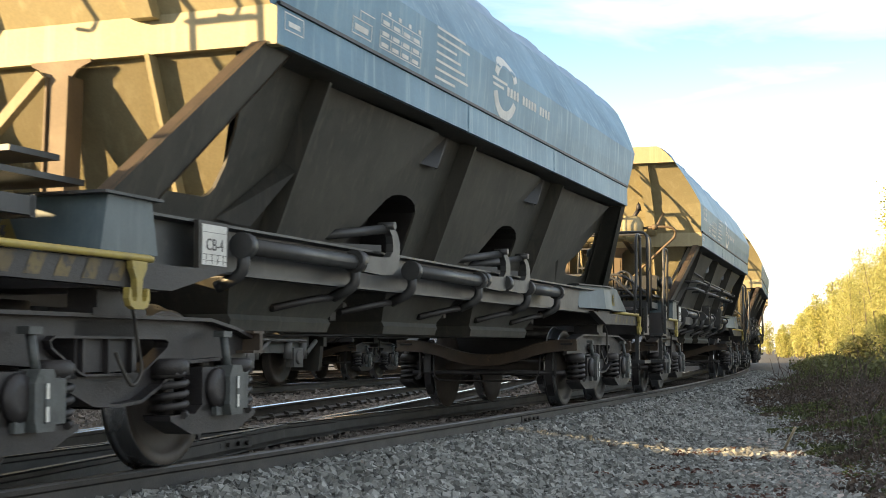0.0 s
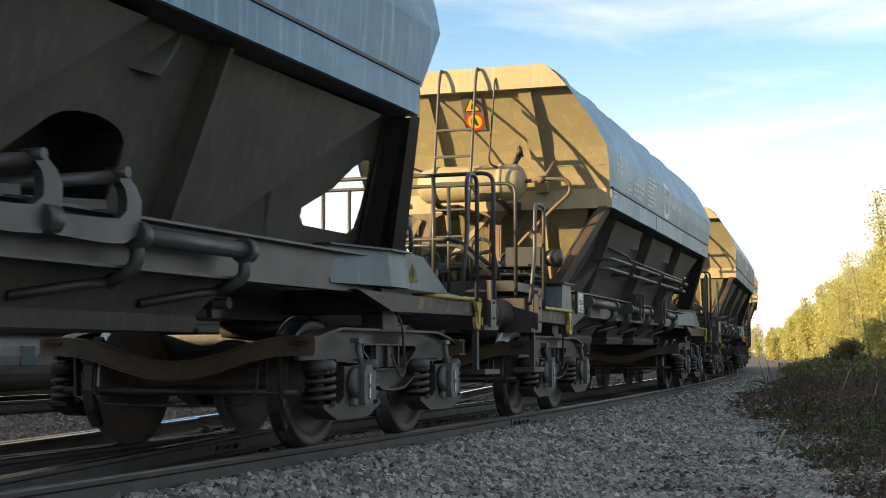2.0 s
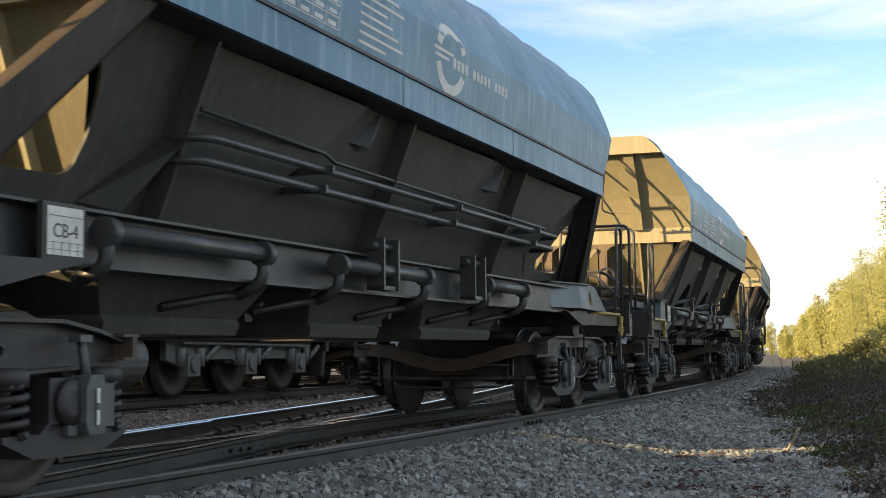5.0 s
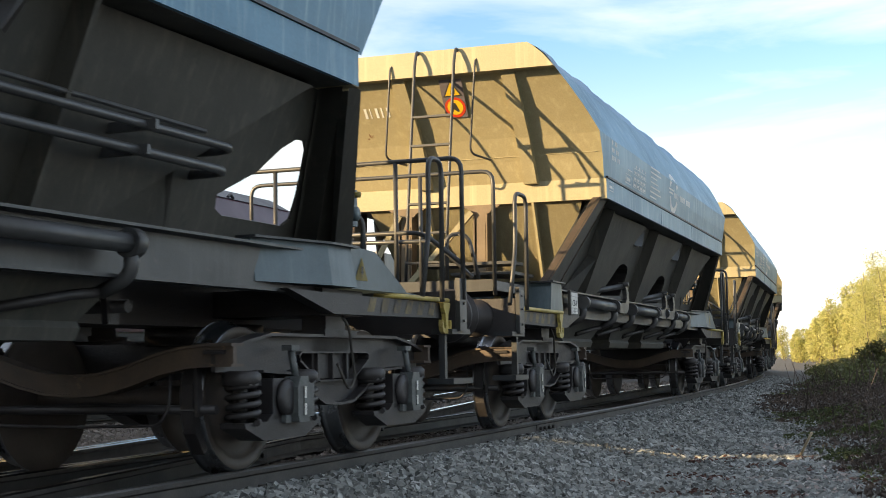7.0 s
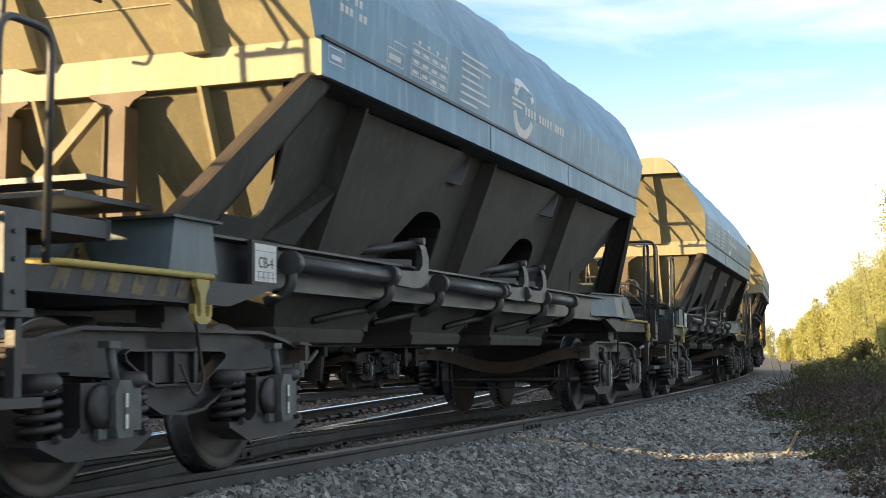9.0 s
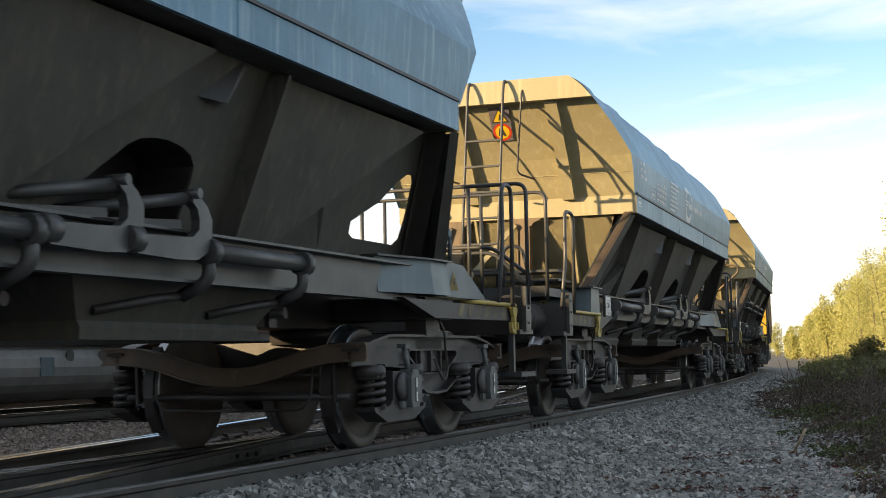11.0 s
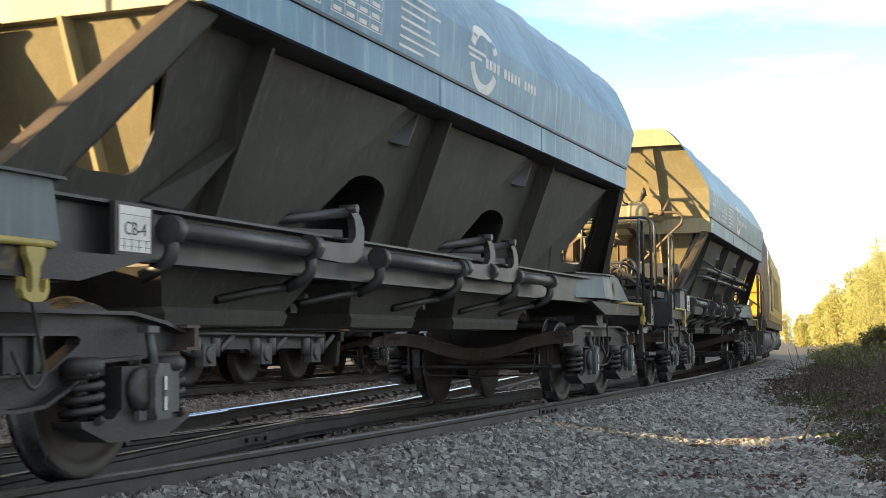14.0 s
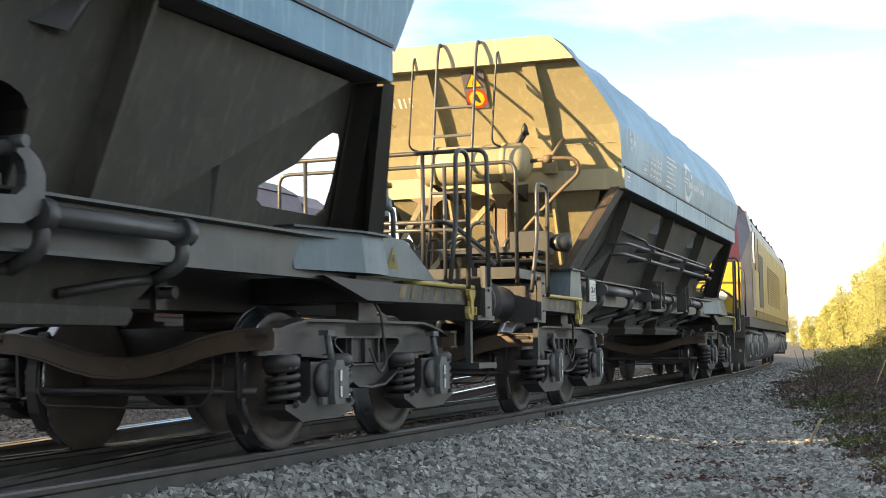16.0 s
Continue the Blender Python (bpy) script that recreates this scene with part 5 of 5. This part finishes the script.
def locomotive(label):
    top = new("locomotive")
    tagged(top, label, "locomotive")
    L = 10.25
    # hull: cross-section drawn out between the cabs
    sec = [(1.32, 1.18), (1.325, 2.95), (1.27, 3.22), (1.02, 3.62), (0.62, 3.84), (0, 3.90)]
    full = sec + [(-x, z) for x, z in sec[-2::-1]]
    bm = bmesh.new()
    slab(bm, full, "y", -L + 1.95, L - 1.95)
    body = part("body", bm, M_MAROON, top, "maroon body side with a gold band")
    for s in (1, -1):
        bm = bmesh.new()
        box(bm, s * 1.322, s * 1.334, -L + 0.8, L - 0.8, 1.35, 2.22)
        box(bm, s * 1.323, s * 1.335, -L + 3.0, L - 3.0, 2.22, 2.98)
        part("gold_band", bm, M_GOLD, body, "wide dull gold band")
        bm = bmesh.new()
        for i in range(16):
            box(bm, s * 1.334, s * 1.352, -3.6, 3.0, 1.62 + i * 0.06, 1.65 + i * 0.06)
        tagged(part("grille", bm, M_GOLD, body, "ribbed gold side grille"), kind="stuff")
        bm = bmesh.new()
        box(bm, s * 1.33, s * 1.345, -L + 3.1, -L + 4.6, 1.45, 2.65)
        part("radiator_panel", bm, M_BLACK, body, "dark louvred panel")
        bm = bmesh.new()
        for i in range(7):
            tube(bm, [(s * 1.0, -6 + i * 2.0, 3.66), (s * 1.0, -5.9 + i * 2.0, 3.72), (s * 1.0, -5.8 + i * 2.0, 3.66)], 0.03, 6)
        part("roof_eye", bm, M_CABROOF, body)
        bm = bmesh.new()
        box(bm, s * 1.20, s * 1.30, -L, L, 0.98, 1.18)
        part("sole_bar", bm, M_BLACK, top, "black sole bar")
    bm = bmesh.new()
    slab(bm, [(1.04, 3.625), (0.62, 3.86), (0, 3.925), (-0.62, 3.86), (-1.04, 3.625)], "y", -L + 1.9, L - 1.9)
    part("roof", bm, M_CABROOF, top, "dark grey roof")
    for e in (1, -1):
        bm = bmesh.new()
        cab = [(1.32, 1.18), (1.32, 2.95), (1.22, 3.40), (0.85, 3.68), (0, 3.76), (-0.85, 3.68), (-1.22, 3.40), (-1.32, 2.95), (-1.32, 1.18)]
        fr = [(1.15, 1.02), (1.15, 2.30), (1.05, 3.25), (0.78, 3.52), (0, 3.60), (-0.78, 3.52), (-1.05, 3.25), (-1.15, 2.30), (-1.15, 1.02)]
        fy = [L - 0.05, L, L - 0.32, L - 0.45, L - 0.5, L - 0.45, L - 0.32, L, L - 0.05]
        ra = [bm.verts.new((x, e * (L - 1.95), z)) for x, z in cab]
        rm = [bm.verts.new((x, e * (L - 0.75), z)) for x, z in cab]
        rb = [bm.verts.new((x, e * y, z)) for (x, z), y in zip(fr, fy)]
        for a, b in ((ra, rm), (rm, rb)):
            for i in range(9):
                bm.faces.new((a[i], a[(i + 1) % 9], b[(i + 1) % 9], b[i]))
        bm.faces.new(ra[::-1])
        lower = bm.faces.new((rb[0], rb[1], rb[7], rb[8]))
        upper = bm.faces.new((rb[1], rb[2], rb[3], rb[4], rb[5], rb[6], rb[7]))
        lower.material_index = 1
        for f in bm.faces:
            c = f.calc_center_median()
            if abs(c.y) > L - 0.2 and c.z < 2.3:
                f.material_index = 1
        cb = part("cab", bm, [M_MAROON, M_CABYELLOW], top, "maroon cab with a yellow end")
        for s in (1, -1):
            bm = bmesh.new()
            slab(bm, [(s * 0.08, 2.42), (s * 0.98, 2.42), (s * 0.90, 3.12), (s * 0.08, 3.20)], "y", e * (L - 0.03), e * (L - 0.12))
            for v in bm.verts:
                v.co.y -= e * 0.335 * (v.co.z - 2.3) / 0.95
            part("windscreen", bm, M_GLASS, cb, "dark windscreen")
            bm = bmesh.new()
            box(bm, s * 1.315, s * 1.33, e * (L - 1.35) - 0.32, e * (L - 1.35) + 0.32, 2.35, 3.0)
            part("side_window", bm, M_GLASS, cb, "dark cab side window")
            bm = bmesh.new()
            box(bm, s * 1.318, s * 1.332, e * (L - 2.25) - 0.30, e * (L - 2.25) + 0.30, 1.22, 3.05)
            part("cab_door", bm, M_MAROON, cb)
            bm = bmesh.new()
            box(bm, s * 1.326, s * 1.338, e * (L - 1.25) - 0.42, e * (L - 1.25) + 0.42, 1.40, 2.20)
            part("side_panel", bm, M_PALEPANEL, cb, "pale dusty lower cab panel")
            bm = bmesh.new()
            turned(bm, [(0, 0.10), (e * 0.05, 0.09)], "y", (s * 0.78, e * L, 1.62), 14)
            part("headlight", bm, M_WHITE, cb)
            bm = bmesh.new()
            turned(bm, [(0, 0.17), (e * 0.04, 0.13), (e * 0.3, 0.12), (e * 0.5, 0.10), (e * 0.51, 0.24), (e * 0.56, 0.22)], "y", (s * 0.875, e * (L - 0.02), 1.05), 18)
            part("buffer", bm, M_BLACK, top)
            bm = bmesh.new()
            tube(bm, [(s * 1.22, e * (L - 0.1), 1.2), (s * 1.22, e * (L + 0.05), 2.1), (s * 1.1, e * (L + 0.02), 2.2)], 0.02, 6, 0.08)
            part("handrail", bm, M_BLACK, cb)
        bm = bmesh.new()
        box(bm, -1.2, 1.2, e * (L - 0.1), e * (L + 0.05), 0.75, 1.22)
        slab(bm, [(-1.15, 0.25), (1.15, 0.25), (1.2, 0.75), (-1.2, 0.75)], "y", e * (L - 0.25), e * (L - 0.1))
        part("buffer_beam", bm, M_BLACK, top)
        loco_bogie(top, e * 6.9)
    bm = bmesh.new()
    arc = [(0.70 + 0.58 * math.cos(a), 0.64 + 0.48 * math.sin(a)) for a in [radians(d) for d in range(75, -91, -15)]]
    t = [(-x, z) for x, z in arc[::-1]] + arc
    slab(bm, t, "y", -2.9, 3.35)
    soften(bm, 0.04, 2)
    tank = part("fuel_tank", bm, M_TANK, top, "dusty grey fuel tank")
    for s in (1, -1):
        for y in (1.15, 1.95):
            bm = bmesh.new()
            turned(bm, [(0, 0.09), (s * 0.012, 0.09)], "x", (s * 1.255, y, 0.80), 14)
            part("filler", bm, M_BLACK, tank)
        bm = bmesh.new()
        box(bm, s * 1.20, s * 1.284, 0.45, 0.75, 0.52, 0.78)
        part("blue_patch", bm, M_BOXP, tank, "blue-grey painted patch")
    return top


def build_locos():
    a = locomotive("maroon and gold diesel locomotive with a yellow end, pushing the train")
    LOCOS.append((a, 4 * PITCH + 7.95 + 10.75, 6.9, 0.528))
    y = 14.9
    b = copy_thing(a, pose(far_track(y) - 0.0, y, 0, 0, 0, 1.8))
    tagged(b, "maroon and gold diesel locomotive standing on the siding")


build_locos()


# ---- wagons standing on the siding behind ----
M_PALE = surface("chalky pale wagon body", (0.45, 0.42, 0.37), (0.36, 0.33, 0.29), 1.5, 0.6, bump=0.08, streak=(0.30, 0.26, 0.22))


def siding_wagon(tall=3.1, label="pale grey open box wagon standing on the siding"):
    top = new("box_wagon")
    tagged(top, label, "wagon", "wagons on the siding")
    bm = bmesh.new()
    slab(bm, [(-1.35, 1.25), (1.35, 1.25), (1.42, tall), (1.34, tall), (1.28, 1.35), (-1.28, 1.35), (-1.34, tall), (-1.42, tall)], "y", -6.4, 6.4)
    for e in (1, -1):
        box(bm, -1.36, 1.36, e * 6.36, e * 6.42, 1.25, tall - 0.02)
    body = part("body", bm, M_PALE, top)
    for s in (1, -1):
        for i in range(9):
            bm = bmesh.new()
            bar(bm, (s * 1.40, -6.0 + i * 1.5, 1.25), (s * 1.46, -6.0 + i * 1.5, tall - 0.02), 0.10, 0.08)
            part("side_rib", bm, M_PALE, body)
        bm = bmesh.new()
        box(bm, s * 1.12, s * 1.25, -6.6, 6.6, 0.98, 1.22)
        part("sill", bm, M_GRIME_SHADE, top)
    bm = bmesh.new()
    box(bm, -0.3, 0.3, -6.6, 6.6, 0.85, 1.2)
    for y, x in ((-1.2, 0.75), (0.2, 0.8), (1.4, 0.7), (-2.2, 0.8)):
        turned(bm, [(-0.35, 0.0), (-0.34, 0.2), (0.34, 0.2), (0.35, 0.0)], "y", (x, y, 0.72), 12)
        box(bm, x - 0.1, x + 0.3, y - 0.5, y - 0.3, 0.5, 1.0)
    part("under_gear", bm, M_BOGIE, top)
    for e in (1, -1):
        bm = bmesh.new()
        box(bm, -1.25, 1.25, e * 6.55, e * 6.66, 0.85, 1.22)
        for s in (1, -1):
            turned(bm, [(0, 0.14), (e * 0.35, 0.11), (e * 0.36, 0.23), (e * 0.42, 0.2)], "y", (s * 0.875, e * 6.65, 1.05), 14)
        part("headstock", bm, M_GRIME_SHADE, top)
        b = bogie(top, e * 4.6)
    return top


def build_siding():
    w = siding_wagon()
    y = 33.4
    w.matrix_basis = pose(far_track(y), y, 0, 0, 0, 4.6)
    # two unseen wagons, added to keep the low sun off ballast and bogies
    low = siding_wagon(2.72, "pale grey low-sided wagon added as a screen against sunlight")
    low.matrix_basis = pose(far_track(-3.6), -3.6, 0)
    copy_thing(low, pose(far_track(-17.7), -17.7, 0))
    # a second row behind, on its own track, added to hide sunlit ground
    for g in (0.7525, -0.7525):
        lay_rail("rail", lambda y: far_track(y) - 4.7 + g, -2, 110, 1.2, "dull rail added under the screening wagons behind the siding", M_DULLHEAD)
    for i in range(6):
        y = 9.0 + 14.1 * i
        copy_thing(low, pose(far_track(y) - 4.7, y, 0, 0, 0, math.degrees(math.atan(BEND * 0.84 * y))))
    for i in (1, 2, 3):
        y = 33.4 + 14.1 * i
        copy_thing(w, pose(far_track(y), y, 0, 0, 0, math.degrees(math.atan(BEND * 0.84 * max(y, 0)))))


build_siding()
# ---- trees and undergrowth ----
def leaf_stuff(name, centres, size, material, seed, parent=None, flat=0.0):
    """Many small folded leaves (two triangles each) as one mesh."""
    rng = np.random.default_rng(seed)
    c = np.asarray(centres)
    n = len(c)
    u = rng.normal(size=(n, 3))
    u[:, 2] *= 1 - flat
    u /= np.linalg.norm(u, axis=1, keepdims=True)
    w = np.cross(u, rng.normal(size=(n, 3)))
    w /= np.linalg.norm(w, axis=1, keepdims=True)
    s = (size * (0.6 + 0.8 * rng.random(n)))[:, None]
    fold = np.cross(u, w) * s * 0.25
    v = np.stack([c - u * s, c + w * s * 0.6 + fold, c + u * s, c - w * s * 0.6 + fold], 1)
    f = np.array([(0, 1, 2), (0, 2, 3)])[None] + 4 * np.arange(n)[:, None, None]
    return drawn(name, v.reshape(-1, 3), f.reshape(-1, 3), material, parent)


def leafy(name, a, b, c):
    m = surface(name, a, b, 0.9, 0.6, bump=0.0, island=0.25, third=c, third_at=0.55)
    p = m.node_tree.nodes["Principled BSDF"]
    p.inputs["Transmission Weight"].default_value = 0.0
    n, l = m.node_tree.nodes, m.node_tree.links
    tr = n.new("ShaderNodeBsdfTranslucent")
    l.new(p.inputs["Base Color"].links[0].from_socket, tr.inputs["Color"])
    mx = n.new("ShaderNodeMixShader")
    mx.inputs["Fac"].default_value = 0.35
    l.new(p.outputs["BSDF"], mx.inputs[1])
    l.new(tr.outputs["BSDF"], mx.inputs[2])
    l.new(mx.outputs["Shader"], n["Material Output"].inputs["Surface"])
    return m


M_AUTUMN = leafy("yellowing autumn leaves", (0.50, 0.47, 0.17), (0.38, 0.40, 0.13), (0.62, 0.55, 0.23))
M_GREENLEAF = leafy("dull green leaves", (0.13, 0.14, 0.05), (0.09, 0.10, 0.04), (0.22, 0.19, 0.07))
M_BRAMBLE = leafy("dark bramble leaves", (0.085, 0.105, 0.032), (0.05, 0.062, 0.024), (0.19, 0.20, 0.055))
M_DEAD = leafy("dry brown stalks and leaves", (0.10, 0.075, 0.058), (0.062, 0.046, 0.040), (0.17, 0.12, 0.08))
M_LITTER = leafy("red-brown fallen leaves", (0.125, 0.062, 0.048), (0.085, 0.042, 0.036), (0.17, 0.10, 0.065))
M_BARK = surface("grey-brown bark", (0.17, 0.14, 0.10), (0.11, 0.09, 0.07), 6.0, 0.85, bump=0.5)


def tree(x, y, tall, wide, leaves, seed, material, name="tree", label="slender birch-like tree with yellow autumn leaves"):
    rng = random.Random(seed)
    z0 = height(x, y) - 0.05
    top = new(name)
    top.matrix_basis = pose(x, y, z0)
    tagged(top, label, "tree" if name == "tree" else "bush", "trees beside the line")
    bm = bmesh.new()
    tips = []
    stems = rng.randint(3, 5)
    for k in range(stems):
        a = rng.random() * 6.28
        r = wide * (0.15 + 0.55 * rng.random())
        h = tall * (0.7 + 0.3 * rng.random())
        base = Vector((0.25 * math.cos(a), 0.25 * math.sin(a), 0))
        tip = Vector((r * math.cos(a), r * math.sin(a), h))
        pts = [base.lerp(tip, f) + Vector((rng.uniform(-0.1, 0.1), rng.uniform(-0.1, 0.1), 0)) * (f * (1 - f) * 4) for f in (0, 0.25, 0.5, 0.75, 1)]
        for i, (p, q) in enumerate(zip(pts, pts[1:])):
            bar(bm, p, q, 0.075 * (1 - i * 0.21), 0.075 * (1 - i * 0.21))
        for f in np.arange(0.12, 1.0, 0.075):
            i = min(int(f * 4), 3)
            p = pts[i].lerp(pts[i + 1], f * 4 - i)
            b = rng.random() * 6.28
            ln = wide * rng.uniform(0.25, 0.6) * (1.1 - f * 0.7)
            q = p + Vector((math.cos(b) * ln, math.sin(b) * ln, ln * rng.uniform(0.2, 0.9)))
            bar(bm, p, q, 0.02, 0.02)
            tips.append((p, q))
    part("trunk", bm, M_BARK, top, "thin grey-brown stems and twigs")
    g = np.random.default_rng(seed)
    idx = g.integers(0, len(tips), leaves)
    P = np.array([[*p] for p, _ in tips])
    Q = np.array([[*q] for _, q in tips])
    f = g.random(leaves)[:, None] ** 0.7
    c = P[idx] + (Q[idx] - P[idx]) * f + g.normal(size=(leaves, 3)) * np.array([0.17, 0.17, 0.15]) * (wide / 1.6)
    c[:, 2] = np.maximum(c[:, 2], 0.05)
    cr = leaf_stuff("crown", c, 0.05 if y < 40 else (0.05 if y < 110 else 0.085), material, seed + 1, top)
    tagged(cr, kind="stuff")
    return top


def build_green():
    rng = random.Random(11)
    spots = []
    for i in range(26):
        y = 46 + 5.2 * i + rng.uniform(-1.5, 1.5)
        k = max((y - 46) / 130, 0.0)
        way = -0.022 - 0.118 * min(k, 1.0) ** 0.72
        tall = (0.118 - 0.104 * min(k, 1.0) ** 0.8) * y + 0.7
        spots.append((way * y + rng.uniform(-0.6, 0.6), y, max(tall, 2.6) * rng.uniform(0.9, 1.06)))
        if i % 2 == 0:
            spots.append((way * y + 3.5 + rng.uniform(-0.8, 0.8), y + 2, max(tall, 2.6) * rng.uniform(0.9, 1.0)))
    for i in range(12):
        y = 205 + 6 * i
        spots.append(((-0.085 - 0.0075 * i) * y, y, 5.5 + 1.5 * rng.random()))
    for i, (x, y, h) in enumerate(spots):
        tree(x + 0.3, y, h, max(h * 0.34, 1.5), 9000 if y < 110 else 5500, 100 + i, M_AUTUMN)
    for i, (x, y, h) in enumerate([(1.8, 36, 1.4), (0.2, 38, 1.3), (-1.0, 43, 1.2), (-2.8, 48, 1.1), (-4.6, 54, 1.2)]):
        tree(x, y, h, 1.2, 2600, 300 + i, M_GREENLEAF, "bush", "dull green leafy bush at the foot of the trees")
    # undergrowth: brambles, dead stalks
    g = np.random.default_rng(21)

    def cover(n, y0, y1, x_of, tall, seed):
        out = []
        while len(out) < n:
            y = y0 + (y1 - y0) * g.random()
            d = 5.5 * g.random() ** 1.4
            x = x_of(y) + d - 0.25 + 0.55 * noise.noise((y * 0.9, 4.0, seed))
            lump = 0.5 + 0.9 * noise.noise((x * 0.9, y * 0.5, seed))
            if lump < 0.12:
                continue
            z = height(x, y) + tall * lump * min(1.0, 0.25 + d * 0.6) * g.random() ** 0.6
            out.append((x, y, z))
        return out

    a = leaf_stuff("brambles", cover(30000, 8.5, 24, lambda y: verge(y) + 0.15, 0.25, 3.0) + cover(12000, 30, 70, lambda y: verge(y) + 0.4, 0.38, 3.0), 0.030, M_BRAMBLE, 31)
    tagged(a, "dark low brambles and ivy beside the ballast", "undergrowth", kind="stuff")
    b = leaf_stuff("dead_growth", cover(30000, 8.5, 40, lambda y: verge(y) + 0.05, 0.27, 9.0), 0.030, M_DEAD, 33)
    tagged(b, "dry brown dead stalks and fallen leaves", "undergrowth", kind="stuff")
    # fallen leaves gathered in patches on the ballast
    litter = []
    while len(litter) < 900:
        y = 5.5 + 9 * g.random()
        x = verge(y) - 2.2 + 2.6 * g.random()
        if noise.noise((x * 1.7, y * 1.7, 2.0)) > 0.22:
            litter.append((x, y, height(x, y) + 0.025 + 0.02 * g.random()))
    tagged(leaf_stuff("fallen_leaves", litter, 0.026, M_LITTER, 37, flat=0.7), "red-brown fallen leaves lying in patches on ballast", "leaves", kind="stuff")
    far = []
    while len(far) < 26000:
        y = 34 + 110 * g.random() ** 1.3
        x = centre(y) + 3.2 + (8 + 0.06 * y) * g.random()
        if x > verge(y) - 0.6:
            far.append((x, y, height(x, y) + (0.15 + 0.8 * g.random() ** 2) * (0.5 + 0.5 * noise.noise((x * 0.5, y * 0.2, 5.0)))))
    tagged(leaf_stuff("long_grass", far, 0.075, M_GREENLEAF, 41), "long yellow-green grass at the foot of the trees", "grass", kind="stuff")
    bm = bmesh.new()
    for i in range(260):
        y = 9 + 26 * rng.random()
        x = verge(y) + 0.2 + 3.5 * rng.random()
        z = height(x, y)
        tip = Vector((x + rng.uniform(-0.4, 0.4), y + rng.uniform(-0.4, 0.4), z + rng.uniform(0.25, 0.9)))
        mid = Vector((x, y, z)).lerp(tip, 0.6) + Vector((rng.uniform(-0.1, 0.1), 0, 0.08))
        bar(bm, (x, y, z), mid, 0.010, 0.010)
        bar(bm, mid, tip, 0.007, 0.007)
    tagged(part("stalks", bm, M_DEAD), "thin bare stalks in the undergrowth", "undergrowth", kind="stuff")
    bm = bmesh.new()
    tube(bm, [(-1.95, 14.25, height(-1.95, 14.25)), (-1.80, 14.15, -0.12)], 0.014, 6)
    tagged(part("stick", bm, surface("pale dry wood", (0.42, 0.34, 0.22), rough=0.8)), "pale broken stick leaning on the ballast edge", "stick")


build_green()
# ---- what moves ----
def on_track(s, reach):
    """Pose of a vehicle whose middle is s along the track and whose bogies stand reach off the middle."""
    a, b = s - reach, s + reach
    pa, pb = Vector((centre(a), a, 0)), Vector((centre(b), b, 0))
    m = (pa + pb) / 2
    d = pb - pa
    return pose(m.x, m.y, 0, 0, 0, math.degrees(math.atan2(-d.x, d.y)))


def motions():
    times = [i * 0.5 for i in range(33)]
    spin_times = [i * 4 / 30 for i in range(121)]
    jog = [0.045 if t % 1 else 0.0 for t in times]          # slight surging of the train
    for i, w in WAGONS:
        walk(w, [(t, on_track(rolled(t) + j + i * PITCH, 5.413)) for t, j in zip(times, jog)])
        for o in w.children_recursive:
            if o.name.split(".")[0] == "wheelset":
                at = o.location.copy()
                walk(o, [(t, pose(at.x, at.y, at.z, math.degrees((rolled(0) - rolled(t)) / 0.452), 0, 0)) for t in spin_times])
    for w, s0, reach, r in LOCOS:
        walk(w, [(t, on_track(rolled(t) + s0, reach)) for t in times])
        for o in w.children_recursive:
            if o.name.split(".")[0] == "wheelset":
                at = o.location.copy()
                walk(o, [(t, pose(at.x, at.y, at.z, math.degrees((rolled(0) - rolled(t)) / r), 0, 0)) for t in spin_times])


motions()
